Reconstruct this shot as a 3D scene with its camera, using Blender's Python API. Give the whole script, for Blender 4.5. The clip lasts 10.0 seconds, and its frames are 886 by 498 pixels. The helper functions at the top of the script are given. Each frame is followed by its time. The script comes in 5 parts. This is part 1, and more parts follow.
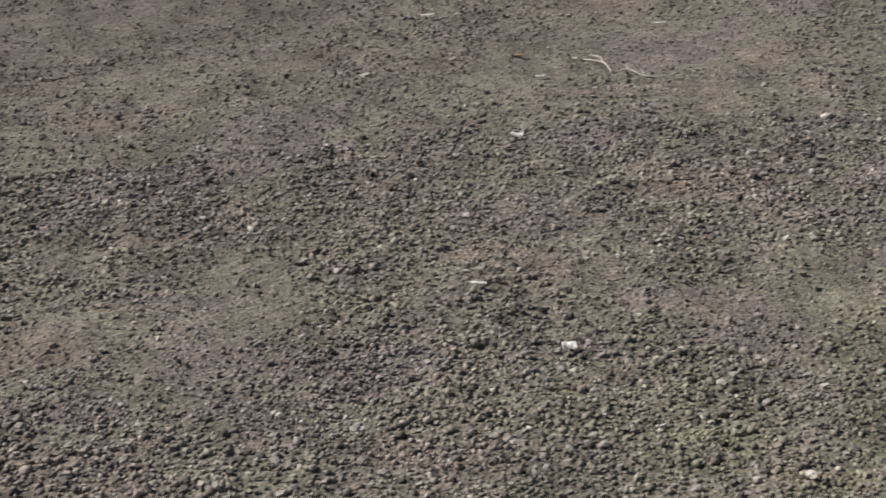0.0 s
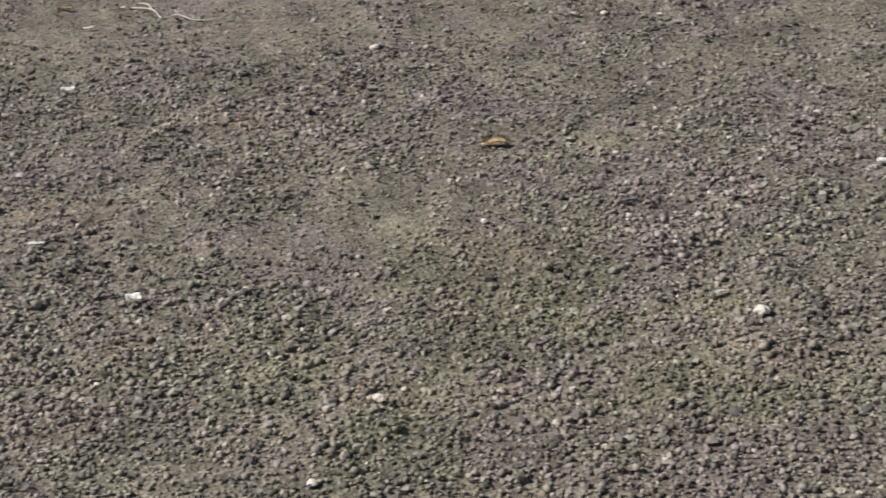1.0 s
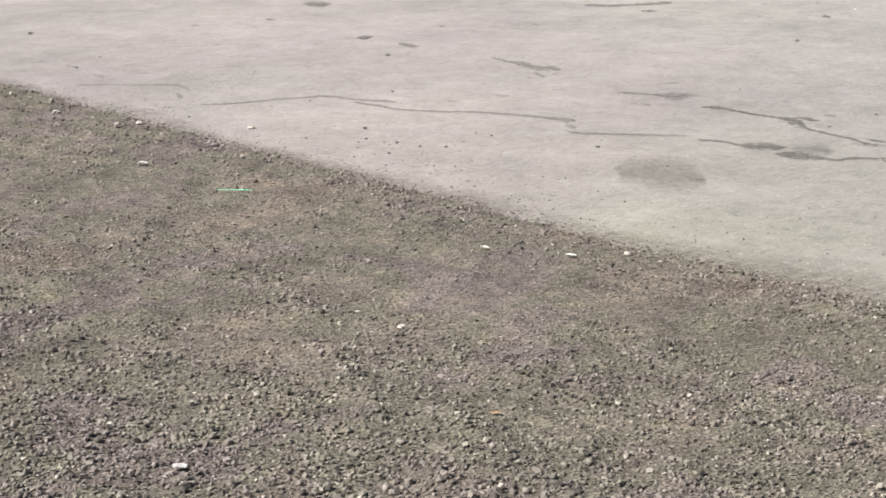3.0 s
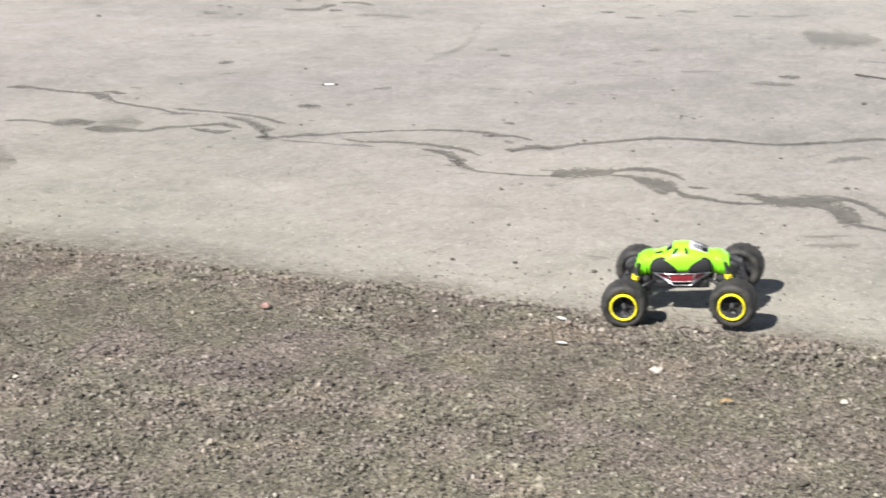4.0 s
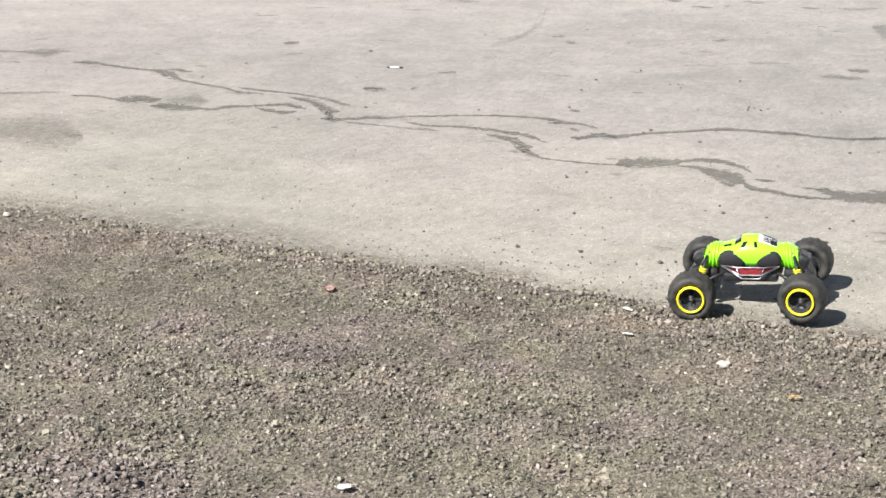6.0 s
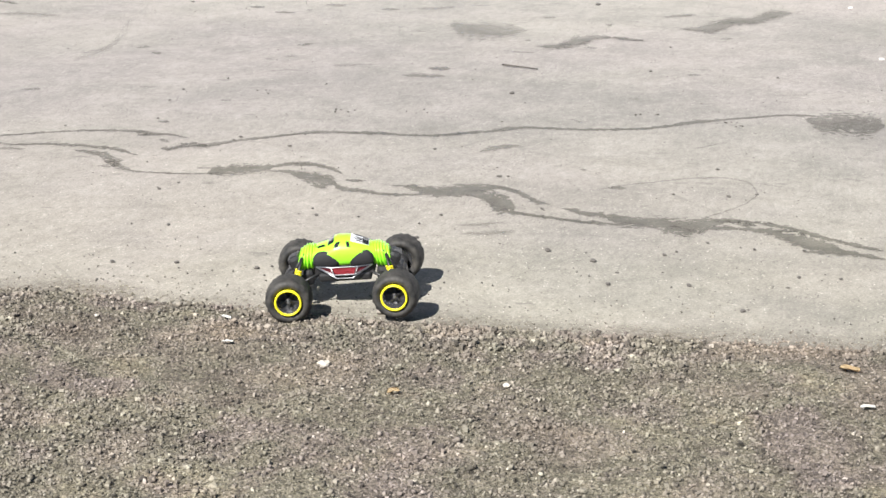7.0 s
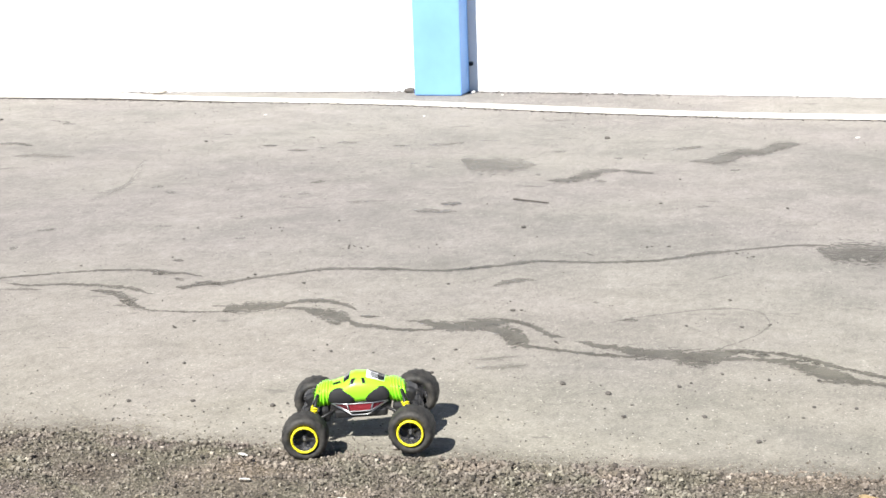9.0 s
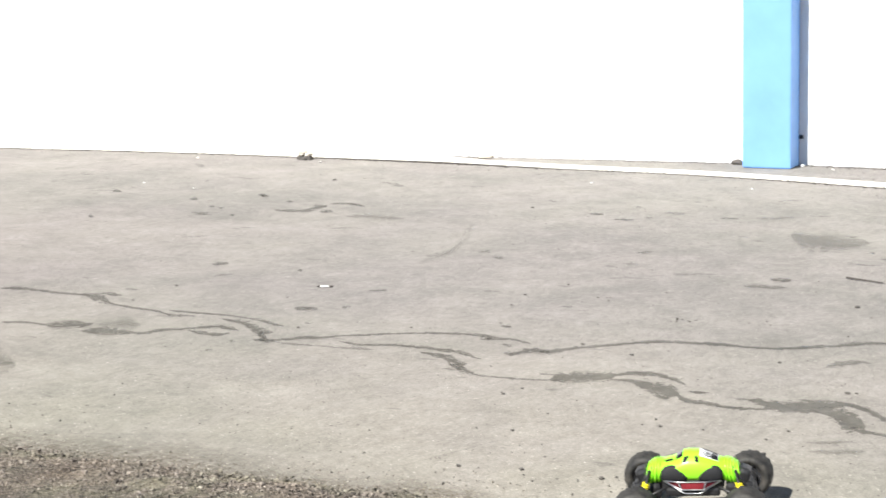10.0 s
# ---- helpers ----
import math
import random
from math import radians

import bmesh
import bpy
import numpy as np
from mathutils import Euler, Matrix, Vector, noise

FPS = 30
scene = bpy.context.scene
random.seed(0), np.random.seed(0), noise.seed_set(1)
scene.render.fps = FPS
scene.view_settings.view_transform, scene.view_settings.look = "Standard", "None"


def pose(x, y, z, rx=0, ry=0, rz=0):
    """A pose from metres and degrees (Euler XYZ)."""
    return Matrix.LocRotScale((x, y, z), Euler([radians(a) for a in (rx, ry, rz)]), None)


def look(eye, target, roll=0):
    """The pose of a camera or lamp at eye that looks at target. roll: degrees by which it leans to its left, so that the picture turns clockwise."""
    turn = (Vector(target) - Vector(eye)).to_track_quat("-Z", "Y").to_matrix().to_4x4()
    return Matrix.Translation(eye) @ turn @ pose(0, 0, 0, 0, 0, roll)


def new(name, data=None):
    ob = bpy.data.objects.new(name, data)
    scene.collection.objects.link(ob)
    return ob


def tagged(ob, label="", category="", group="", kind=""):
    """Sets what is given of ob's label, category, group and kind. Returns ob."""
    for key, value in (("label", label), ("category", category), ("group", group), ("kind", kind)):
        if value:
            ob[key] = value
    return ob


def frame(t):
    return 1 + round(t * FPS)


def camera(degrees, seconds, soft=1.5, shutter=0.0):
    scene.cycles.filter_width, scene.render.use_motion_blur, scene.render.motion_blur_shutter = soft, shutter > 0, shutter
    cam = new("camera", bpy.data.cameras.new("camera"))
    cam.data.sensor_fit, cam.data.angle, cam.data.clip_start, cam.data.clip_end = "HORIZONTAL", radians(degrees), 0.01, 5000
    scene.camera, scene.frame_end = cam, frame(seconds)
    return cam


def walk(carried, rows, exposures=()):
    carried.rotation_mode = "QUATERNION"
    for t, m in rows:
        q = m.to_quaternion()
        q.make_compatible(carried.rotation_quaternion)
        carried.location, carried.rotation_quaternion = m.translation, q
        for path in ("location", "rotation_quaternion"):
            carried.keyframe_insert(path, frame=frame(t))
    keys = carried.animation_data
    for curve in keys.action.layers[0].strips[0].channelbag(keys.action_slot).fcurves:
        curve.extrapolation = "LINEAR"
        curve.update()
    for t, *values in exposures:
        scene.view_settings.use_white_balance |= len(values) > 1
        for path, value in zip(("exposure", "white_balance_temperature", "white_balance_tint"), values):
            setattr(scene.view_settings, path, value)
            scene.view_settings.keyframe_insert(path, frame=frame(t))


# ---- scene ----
import itertools

# ---- camera ----
FIELD = 27.52
cam = camera(FIELD, 10.0, soft=1.55, shutter=0.12)
PATH = [
    (0, -0.0217, -0.0788, 1.6079, 69.683, 3.801, 85.090),
    (0.2, -0.0252, -0.0718, 1.6039, 70.073, 3.761, 81.399),
    (0.3, -0.0183, -0.0636, 1.6005, 70.023, 3.816, 79.749),
    (0.4, -0.0114, -0.0554, 1.5971, 69.430, 3.840, 78.135),
    (0.5, -0.0108, -0.0504, 1.5943, 68.664, 3.832, 76.643),
    (0.6, -0.0107, -0.0457, 1.5925, 67.849, 3.797, 75.263),
    (0.7, -0.0153, -0.0385, 1.5914, 67.699, 4.094, 74.579),
    (0.8, -0.0200, -0.0312, 1.5904, 67.542, 4.461, 73.628),
    (0.9, -0.0145, -0.0200, 1.5908, 67.166, 4.412, 72.531),
    (1, -0.0090, -0.0073, 1.5913, 67.020, 4.154, 71.099),
    (1.2, -0.0142, 0.0086, 1.5892, 66.801, 3.852, 66.689),
    (1.3, -0.0106, 0.0104, 1.5884, 67.026, 3.834, 64.799),
    (1.5, -0.0033, 0.0140, 1.5870, 68.293, 3.578, 62.055),
    (1.7, 0.0057, 0.0096, 1.5953, 68.944, 3.591, 59.665),
    (1.9, -0.0003, 0.0123, 1.6014, 70.046, 3.393, 58.393),
    (2, -0.0082, 0.0132, 1.6037, 70.947, 3.253, 57.768),
    (2.1, -0.0181, 0.0098, 1.6066, 71.884, 3.101, 56.909),
    (2.2, -0.0233, 0.0063, 1.6081, 72.918, 3.009, 56.127),
    (2.5, -0.0164, 0.0085, 1.5996, 74.870, 2.447, 53.264),
    (3, 0.0001, 0.0215, 1.6034, 75.515, 2.149, 48.797),
    (3.2, 0.0051, 0.0384, 1.5976, 76.047, 2.057, 46.346),
    (4.3, 0.0359, 0.0314, 1.5816, 73.372, 1.464, 21.586),
    (4.5, 0.0272, 0.0157, 1.5869, 73.351, 1.350, 20.304),
    (4.8, 0.0100, 0.0270, 1.5830, 73.178, 1.329, 22.333),
    (5, -0.0014, 0.0346, 1.5804, 73.167, 1.336, 23.944),
    (5.2, -0.0354, 0.0280, 1.5822, 73.487, 1.243, 26.356),
    (5.75, -0.0180, 0.0330, 1.5830, 73.550, 0.850, 29.400),
    (6.3, 0.0097, 0.0360, 1.5844, 73.778, 0.454, 26.651),
    (6.5, 0.0357, 0.0239, 1.5997, 73.634, 0.217, 22.756),
    (7, 0.0257, 0.0174, 1.5960, 73.612, 0.982, 16.066),
    (7.2, 0.0223, 0.0160, 1.6021, 73.781, 1.136, 16.640),
    (7.5, 0.0173, 0.0138, 1.6113, 74.360, 1.763, 17.668),
    (7.7, 0.0162, 0.0123, 1.6086, 75.467, 1.591, 18.753),
    (8, 0.0146, 0.0101, 1.6045, 76.399, 2.460, 19.410),
    (8.3, 0.0282, 0.0073, 1.6112, 76.713, 1.990, 19.204),
    (8.5, 0.0373, 0.0055, 1.6157, 77.054, 1.775, 18.047),
    (8.8, 0.0313, -0.0039, 1.6111, 77.795, 1.248, 16.104),
    (9, 0.0272, -0.0102, 1.6081, 77.839, 1.864, 16.234),
    (9.2, 0.0185, -0.0083, 1.6175, 77.462, 1.360, 17.496),
    (9.5, 0.0054, -0.0054, 1.6315, 77.726, 2.222, 19.551),
    (9.6, -0.0047, -0.0069, 1.6312, 78.428, 2.348, 20.762),
    (9.8, -0.0309, -0.0142, 1.6296, 79.579, 1.934, 23.429),
    (10, -0.0551, -0.0200, 1.6284, 80.196, 1.524, 26.266),
]
EXPOSURES = [(0.0, 0.42, 6380, 12), (1.0, 0.56, 6380, 12), (1.6, 0.64, 6380, 12), (2.4, 0.80, 6380, 12), (3.0, 0.84, 6390, 11.5), (4.3, 0.98, 6400, 11), (7.0, 1.06, 6420, 10.5), (9.0, 1.02, 6430, 10), (9.5, 1.01, 6440, 9.5), (10.0, 0.97, 6440, 9)]
walk(cam, [(r[0], pose(*r[1:])) for r in PATH], EXPOSURES)

# ---- world and sun ----
SUN_ELEV = 44.5
SUN_FROM = Vector((-0.272, -0.962))
world = bpy.data.worlds.new("sky")
scene.world = world
world.use_nodes = True
wn = world.node_tree.nodes
sky = wn.new("ShaderNodeTexSky")
sky.sky_type = "NISHITA"
sky.sun_disc = False
sky.altitude = 1500
sky.dust_density = 0.15
sky.air_density = 0.7
sky.sun_elevation = radians(SUN_ELEV)
sky.sun_rotation = math.atan2(SUN_FROM.x, SUN_FROM.y)
world.node_tree.links.new(sky.outputs[0], wn["Background"].inputs[0])
wn["Background"].inputs[1].default_value = 0.05
sun_data = bpy.data.lights.new("sun", "SUN")
sun_data.energy = 5.0
sun_data.angle = radians(0.53)
sun_data.color = (1.0, 0.968, 0.925)
sun = new("sun", sun_data)
ce = math.cos(radians(SUN_ELEV))
sun_at = Vector((SUN_FROM.x * ce, SUN_FROM.y * ce, math.sin(radians(SUN_ELEV))))
sun.matrix_world = look(sun_at * 30, (0, 0, 0))


# ---- materials ----
class Nodes:
    """A small wrapper to write node materials in few lines."""

    def __init__(self, name):
        self.mat = bpy.data.materials.new(name)
        self.mat.use_nodes = True
        self.t = self.mat.node_tree
        self.bsdf = self.t.nodes["Principled BSDF"]
        self.coord = self.t.nodes.new("ShaderNodeTexCoord")

    def link(self, a, b):
        self.t.links.new(a, b)

    def noise(self, scale, detail=4.0, rough=0.55, vec=None, stretch=None):
        n = self.t.nodes.new("ShaderNodeTexNoise")
        n.inputs["Scale"].default_value = scale
        n.inputs["Detail"].default_value = detail
        n.inputs["Roughness"].default_value = rough
        src = vec or self.coord.outputs["Object"]
        if stretch:
            m = self.t.nodes.new("ShaderNodeMapping")
            m.inputs["Scale"].default_value = stretch
            self.link(src, m.inputs[0])
            src = m.outputs[0]
        self.link(src, n.inputs["Vector"])
        return n.outputs["Fac"]

    def voronoi(self, scale, feature="F1", out="Distance"):
        n = self.t.nodes.new("ShaderNodeTexVoronoi")
        n.feature = feature
        n.inputs["Scale"].default_value = scale
        self.link(self.coord.outputs["Object"], n.inputs["Vector"])
        return n.outputs[out]

    def ramp(self, fac, *stops):
        r = self.t.nodes.new("ShaderNodeValToRGB")
        e = r.color_ramp.elements
        while len(e) < len(stops):
            e.new(0.5)
        for el, (p, c) in zip(e, stops):
            el.position = p
            el.color = (*c, 1) if isinstance(c, tuple) else (c, c, c, 1)
        self.link(fac, r.inputs[0])
        return r.outputs[0]

    def mix(self, fac, a, b, mode="MIX"):
        m = self.t.nodes.new("ShaderNodeMix")
        m.data_type = "RGBA"
        m.blend_type = mode
        for v, s in ((fac, m.inputs[0]), (a, m.inputs[6]), (b, m.inputs[7])):
            if isinstance(v, (int, float)):
                s.default_value = v
            elif isinstance(v, tuple):
                s.default_value = (*v, 1)
            else:
                self.link(v, s)
        return m.outputs[2]

    def math(self, op, a, b=0.0, clamp=False):
        m = self.t.nodes.new("ShaderNodeMath")
        m.operation = op
        m.use_clamp = clamp
        for v, s in ((a, m.inputs[0]), (b, m.inputs[1])):
            if isinstance(v, (int, float)):
                s.default_value = v
            else:
                self.link(v, s)
        return m.outputs[0]

    def bump(self, height, strength=0.3, dist=0.01):
        b = self.t.nodes.new("ShaderNodeBump")
        b.inputs["Strength"].default_value = strength
        b.inputs["Distance"].default_value = dist
        self.link(height, b.inputs["Height"])
        self.link(b.outputs[0], self.bsdf.inputs["Normal"])

    def done(self, color=None, rough=0.6, metal=0.0, spec=0.5):
        for v, key in ((color, "Base Color"), (rough, "Roughness"), (metal, "Metallic"), (spec, "Specular IOR Level")):
            if v is None:
                continue
            if isinstance(v, tuple):
                self.bsdf.inputs[key].default_value = (*v, 1)
            elif isinstance(v, (int, float)):
                self.bsdf.inputs[key].default_value = v
            else:
                self.link(v, self.bsdf.inputs[key])
        return self.mat


def asphalt_colour(n):
    """Worn, sun-bleached asphalt: pale binder, fine pale and dark grains, broad dusty blotches."""
    broad = n.ramp(n.noise(0.6, 6, 0.68), (0.3, (0.196, 0.184, 0.17)), (0.48, (0.242, 0.226, 0.206)), (0.7, (0.29, 0.27, 0.242)))
    mid = n.ramp(n.noise(3.6, 8, 0.74), (0.3, 0.84), (0.7, 1.12))
    c = n.mix(1.0, broad, mid, "MULTIPLY")
    c = n.mix(1.0, c, n.ramp(n.noise(14, 7, 0.8, stretch=(1.1, 0.6, 1)), (0.28, 0.87), (0.5, 1.0), (0.72, 1.11)), "MULTIPLY")
    c = n.mix(1.0, c, n.ramp(n.noise(34, 6, 0.75, stretch=(1.1, 0.6, 1)), (0.3, 0.83), (0.5, 1.0), (0.7, 1.16)), "MULTIPLY")
    fine = n.ramp(n.noise(120, 4, 0.8), (0.32, 0.72), (0.5, 1.0), (0.68, 1.28))
    c = n.mix(1.0, c, fine, "MULTIPLY")
    pale = n.math("LESS_THAN", n.voronoi(60), 0.23)
    keep = n.math("GREATER_THAN", n.noise(23, 3), 0.57)
    c = n.mix(n.math("MULTIPLY", pale, n.math("MULTIPLY", keep, 0.42)), c, (0.52, 0.49, 0.44))
    dark = n.math("LESS_THAN", n.voronoi(34), 0.15)
    keep2 = n.math("GREATER_THAN", n.noise(8, 4), 0.57)
    c = n.mix(n.math("MULTIPLY", dark, n.math("MULTIPLY", keep2, 0.6)), c, (0.085, 0.079, 0.073))
    # pale dust carried on to the asphalt from the gravel
    sep = n.t.nodes.new("ShaderNodeSeparateXYZ")
    n.link(n.coord.outputs["Object"], sep.inputs[0])
    dusty = n.math("MULTIPLY", n.math("MULTIPLY", n.math("SUBTRACT", 7.2, sep.outputs[1]), 0.37, True), n.ramp(n.noise(1.3, 5, 0.65), (0.3, 0.45), (0.65, 1.0)))
    dusty = n.math("MULTIPLY", dusty, n.math("ADD", n.math("MULTIPLY", sep.outputs[0], 0.3), 2.3, True))
    c = n.mix(dusty, c, n.mix(1.0, c, (1.18, 1.18, 1.075), "MULTIPLY"))
    # rosier, paler to the west: an exposure shift in the colour; broad patches too
    rosy = n.math("MULTIPLY", n.math("SUBTRACT", -4.3, sep.outputs[0]), 0.45, True)
    rosy = n.math("MULTIPLY", rosy, n.math("MULTIPLY", n.math("SUBTRACT", 10.0, sep.outputs[1]), 0.4, True))
    c = n.mix(rosy, c, n.mix(1.0, c, (1.13, 1.095, 1.105), "MULTIPLY"))
    c = n.mix(1.0, c, n.ramp(n.noise(0.45, 3, 0.55), (0.4, (0.99, 1.0, 0.985)), (0.6, (1.014, 1.0, 1.015))), "MULTIPLY")
    # hairline cracks, broken up
    crack = n.math("LESS_THAN", n.voronoi(0.9, "DISTANCE_TO_EDGE"), 0.004)
    some = n.ramp(n.noise(1.7, 4, 0.7), (0.52, 0.0), (0.62, 1.0))
    return n.mix(n.math("MULTIPLY", crack, n.math("MULTIPLY", some, 0.2)), c, (0.1, 0.094, 0.086))


def mat_asphalt():
    n = Nodes("asphalt")
    c = asphalt_colour(n)
    oil = n.ramp(n.noise(5.5, 5, 0.6, stretch=(0.75, 1.5, 1)), (0.655, 0.0), (0.70, 1.0))
    c = n.mix(n.math("MULTIPLY", oil, 0.42), c, (0.1, 0.092, 0.084))
    n.bump(n.math("ADD", n.noise(190, 3, 0.7), n.math("MULTIPLY", n.noise(28, 4), 0.8)), 0.38, 0.004)
    return n.done(c, 0.95, 0, 0.08)


def mat_stain(name, strength, rag=3.2, soft=0.2):
    """Damp trail: the same asphalt darkened, with a ragged edge from the strip's own coordinates."""
    n = Nodes(name)
    c = n.mix(1.0, asphalt_colour(n), n.ramp(n.noise(7, 4, 0.6), (0.3, (0.365, 0.36, 0.33)), (0.7, (0.51, 0.505, 0.465))), "MULTIPLY")
    n.bump(n.noise(190, 3, 0.7), 0.3, 0.003)
    n.done(c, 0.62, 0, 0.4)
    sep = n.t.nodes.new("ShaderNodeSeparateXYZ")
    n.link(n.coord.outputs["UV"], sep.inputs[0])
    v = n.math("ABSOLUTE", n.math("SUBTRACT", n.math("MULTIPLY", sep.outputs[1], 2.0), 1.0))
    edge = n.math("SUBTRACT", 1.0, v)
    ragged = n.math("ADD", edge, n.math("MULTIPLY", n.math("SUBTRACT", n.noise(40, 5, 0.7, stretch=(0.8, 1.0, 1)), 0.5), rag))
    fac = n.ramp(ragged, (0.3, 0.0), (0.3 + soft, 1.0))
    fac = n.math("MULTIPLY", fac, n.ramp(n.noise(4.5, 5, 0.7), (0.32, 0.62), (0.54, 1.0)))
    fac = n.math("MULTIPLY", fac, strength)
    tr = n.t.nodes.new("ShaderNodeBsdfTransparent")
    mx = n.t.nodes.new("ShaderNodeMixShader")
    n.link(fac, mx.inputs[0])
    n.link(tr.outputs[0], mx.inputs[1])
    n.link(n.bsdf.outputs[0], mx.inputs[2])
    n.link(mx.outputs[0], n.t.nodes["Material Output"].inputs[0])
    return n.mat


def gravel_tint(n, c):
    """Mauve, olive and brown patches that run through stones and dirt alike."""
    c = n.mix(1.0, c, n.ramp(n.noise(1.5, 5, 0.62), (0.3, (0.95, 0.9, 0.96)), (0.42, (1.03, 0.98, 0.98)), (0.49, (0.945, 0.968, 0.865)), (0.56, (1.01, 0.98, 0.94)), (0.68, (1.07, 0.99, 0.92)), (0.78, (1.1, 1.08, 1.0))), "MULTIPLY")
    # redder soil towards the west end of the bed
    sep = n.t.nodes.new("ShaderNodeSeparateXYZ")
    n.link(n.coord.outputs["Object"], sep.inputs[0])
    west = n.math("MULTIPLY", n.math("ADD", n.math("MULTIPLY", sep.outputs[0], -0.36), -0.55), n.ramp(n.noise(0.7, 3), (0.35, 0.5), (0.65, 1.0)), True)
    c = n.mix(west, c, n.mix(1.0, c, (0.99, 0.985, 1.01), "MULTIPLY"))
    # an olive film of algae on the low ground to the west
    gap = n.t.nodes.new("ShaderNodeVectorMath")
    gap.operation = "DISTANCE"
    n.link(n.coord.outputs["Object"], gap.inputs[0])
    gap.inputs[1].default_value = (-3.0, 1.0, 0.1)
    algae = n.math("MULTIPLY", n.math("SUBTRACT", 1.5, n.math("MULTIPLY", gap.outputs["Value"], 1.6), True), n.ramp(n.noise(3.2, 5, 0.65), (0.4, 0.1), (0.58, 1.0)))
    c = n.mix(algae, c, n.mix(1.0, c, (0.905, 0.94, 0.83), "MULTIPLY"))
    # the bed's colour darkens towards the southwest
    southwest_dark = n.math("MULTIPLY", n.math("ADD", n.math("MULTIPLY", sep.outputs[0], -0.35), -2.0, True), n.math("SUBTRACT", 0.9, n.math("MULTIPLY", sep.outputs[1], 0.7), True), True)
    c = n.mix(southwest_dark, c, n.mix(1.0, c, (0.68, 0.655, 0.68), "MULTIPLY"))
    return n.mix(1.0, c, n.ramp(n.noise(4.4, 5, 0.65), (0.33, (0.8, 0.79, 0.79)), (0.55, (1.0, 1.0, 1.0)), (0.7, (1.13, 1.1, 1.04))), "MULTIPLY")


def mat_dirt():
    n = Nodes("gravel_dirt")
    broad = n.ramp(n.noise(1.1, 5, 0.6), (0.3, (0.152, 0.136, 0.111)), (0.55, (0.185, 0.165, 0.134)), (0.75, (0.207, 0.184, 0.148)))
    grain = n.ramp(n.noise(120, 5, 0.8, stretch=(1.15, 0.6, 1)), (0.32, 0.35), (0.5, 1.0), (0.68, 1.75))
    c = n.mix(1.0, broad, grain, "MULTIPLY")
    mid = n.ramp(n.noise(16, 5, 0.65), (0.3, 0.78), (0.7, 1.18))
    cells = n.t.nodes.new("ShaderNodeTexVoronoi")
    cells.inputs["Scale"].default_value = 85
    n.link(n.coord.outputs["Object"], cells.inputs["Vector"])
    grey = n.t.nodes.new("ShaderNodeRGBToBW")
    n.link(cells.outputs["Color"], grey.inputs[0])
    c = n.mix(1.0, c, n.ramp(grey.outputs[0], (0.2, 0.68), (0.8, 1.22)), "MULTIPLY")
    c = gravel_tint(n, n.mix(1.0, c, mid, "MULTIPLY"))
    n.bump(n.math("ADD", n.noise(120, 4, 0.75), n.math("MULTIPLY", n.voronoi(85), 0.9)), 0.9, 0.008)
    return n.done(c, 0.95, 0, 0.2)


def mat_stone():
    n = Nodes("crushed_stone")
    g = n.t.nodes.new("ShaderNodeNewGeometry")
    hue = n.ramp(g.outputs["Random Per Island"], (0.0, (0.062, 0.056, 0.05)), (0.22, (0.14, 0.126, 0.109)), (0.5, (0.2, 0.179, 0.154)),
                 (0.8, (0.245, 0.221, 0.191)), (0.97, (0.315, 0.286, 0.248)), (0.998, (0.46, 0.425, 0.37)))
    c = gravel_tint(n, hue)
    c = n.mix(1.0, c, n.ramp(n.noise(220, 3, 0.7), (0.3, 0.8), (0.7, 1.2)), "MULTIPLY")
    return n.done(c, 0.9, 0, 0.25)


def mat_single_stone():
    n = Nodes("loose_stone")
    o = n.t.nodes.new("ShaderNodeObjectInfo")
    hue = n.ramp(o.outputs["Random"], (0.0, (0.08, 0.072, 0.065)), (0.5, (0.186, 0.163, 0.139)), (0.9, (0.26, 0.235, 0.2)), (0.985, (0.42, 0.38, 0.32)))
    c = n.mix(1.0, hue, n.ramp(n.noise(220, 3, 0.7), (0.3, 0.8), (0.7, 1.2)), "MULTIPLY")
    return n.done(c, 0.9, 0, 0.25)


def mat_paint(name, colour, rough=0.5, wear=0.06, scale=9.0, spec=0.5, bump=0.05):
    n = Nodes(name)
    lo, hi = tuple(v * (1 - wear) for v in colour), tuple(min(1, v * (1 + wear)) for v in colour)
    c = n.ramp(n.noise(scale, 5, 0.6), (0.3, lo), (0.7, hi))
    n.bump(n.noise(scale * 12, 3, 0.6), bump, 0.002)
    return n.done(c, n.ramp(n.noise(scale * 3, 3), (0.3, rough * 0.9), (0.7, min(1, rough * 1.1))), 0, spec)


def mat_dusty(name, colour, dust, amount, rough, metal=0.0, scale=40.0):
    """A dark plastic, rubber or metal with road dust lying on it in patches."""
    n = Nodes(name)
    c = n.mix(n.math("MULTIPLY", n.ramp(n.noise(scale, 5, 0.65), (0.35, 0.0), (0.75, 1.0)), amount), colour, dust)
    n.bump(n.noise(scale * 8, 3, 0.6), 0.12, 0.001)
    return n.done(c, rough, metal, 0.5)


M_ASPHALT = mat_asphalt()
M_STAIN = mat_stain("damp_stain", 0.92)
M_HALF = mat_stain("half_dry_stain", 0.38, 3.4)
M_WORN = mat_stain("worn_stain", 0.6)
M_FAINT = mat_stain("drying_stain", 0.3, 2.0, 0.6)
M_FADED = mat_stain("faded_stain", 0.13, 2.0, 0.9)
M_DIRT = mat_dirt()
M_STONE = mat_stone()
M_LOOSE = mat_single_stone()
M_WALL = mat_paint("white_wall_paint", (0.82, 0.815, 0.8), 0.7, 0.03, 1.5)
M_BLUE = mat_paint("light_blue_paint", (0.172, 0.352, 0.70), 0.5, 0.09, 3.0)
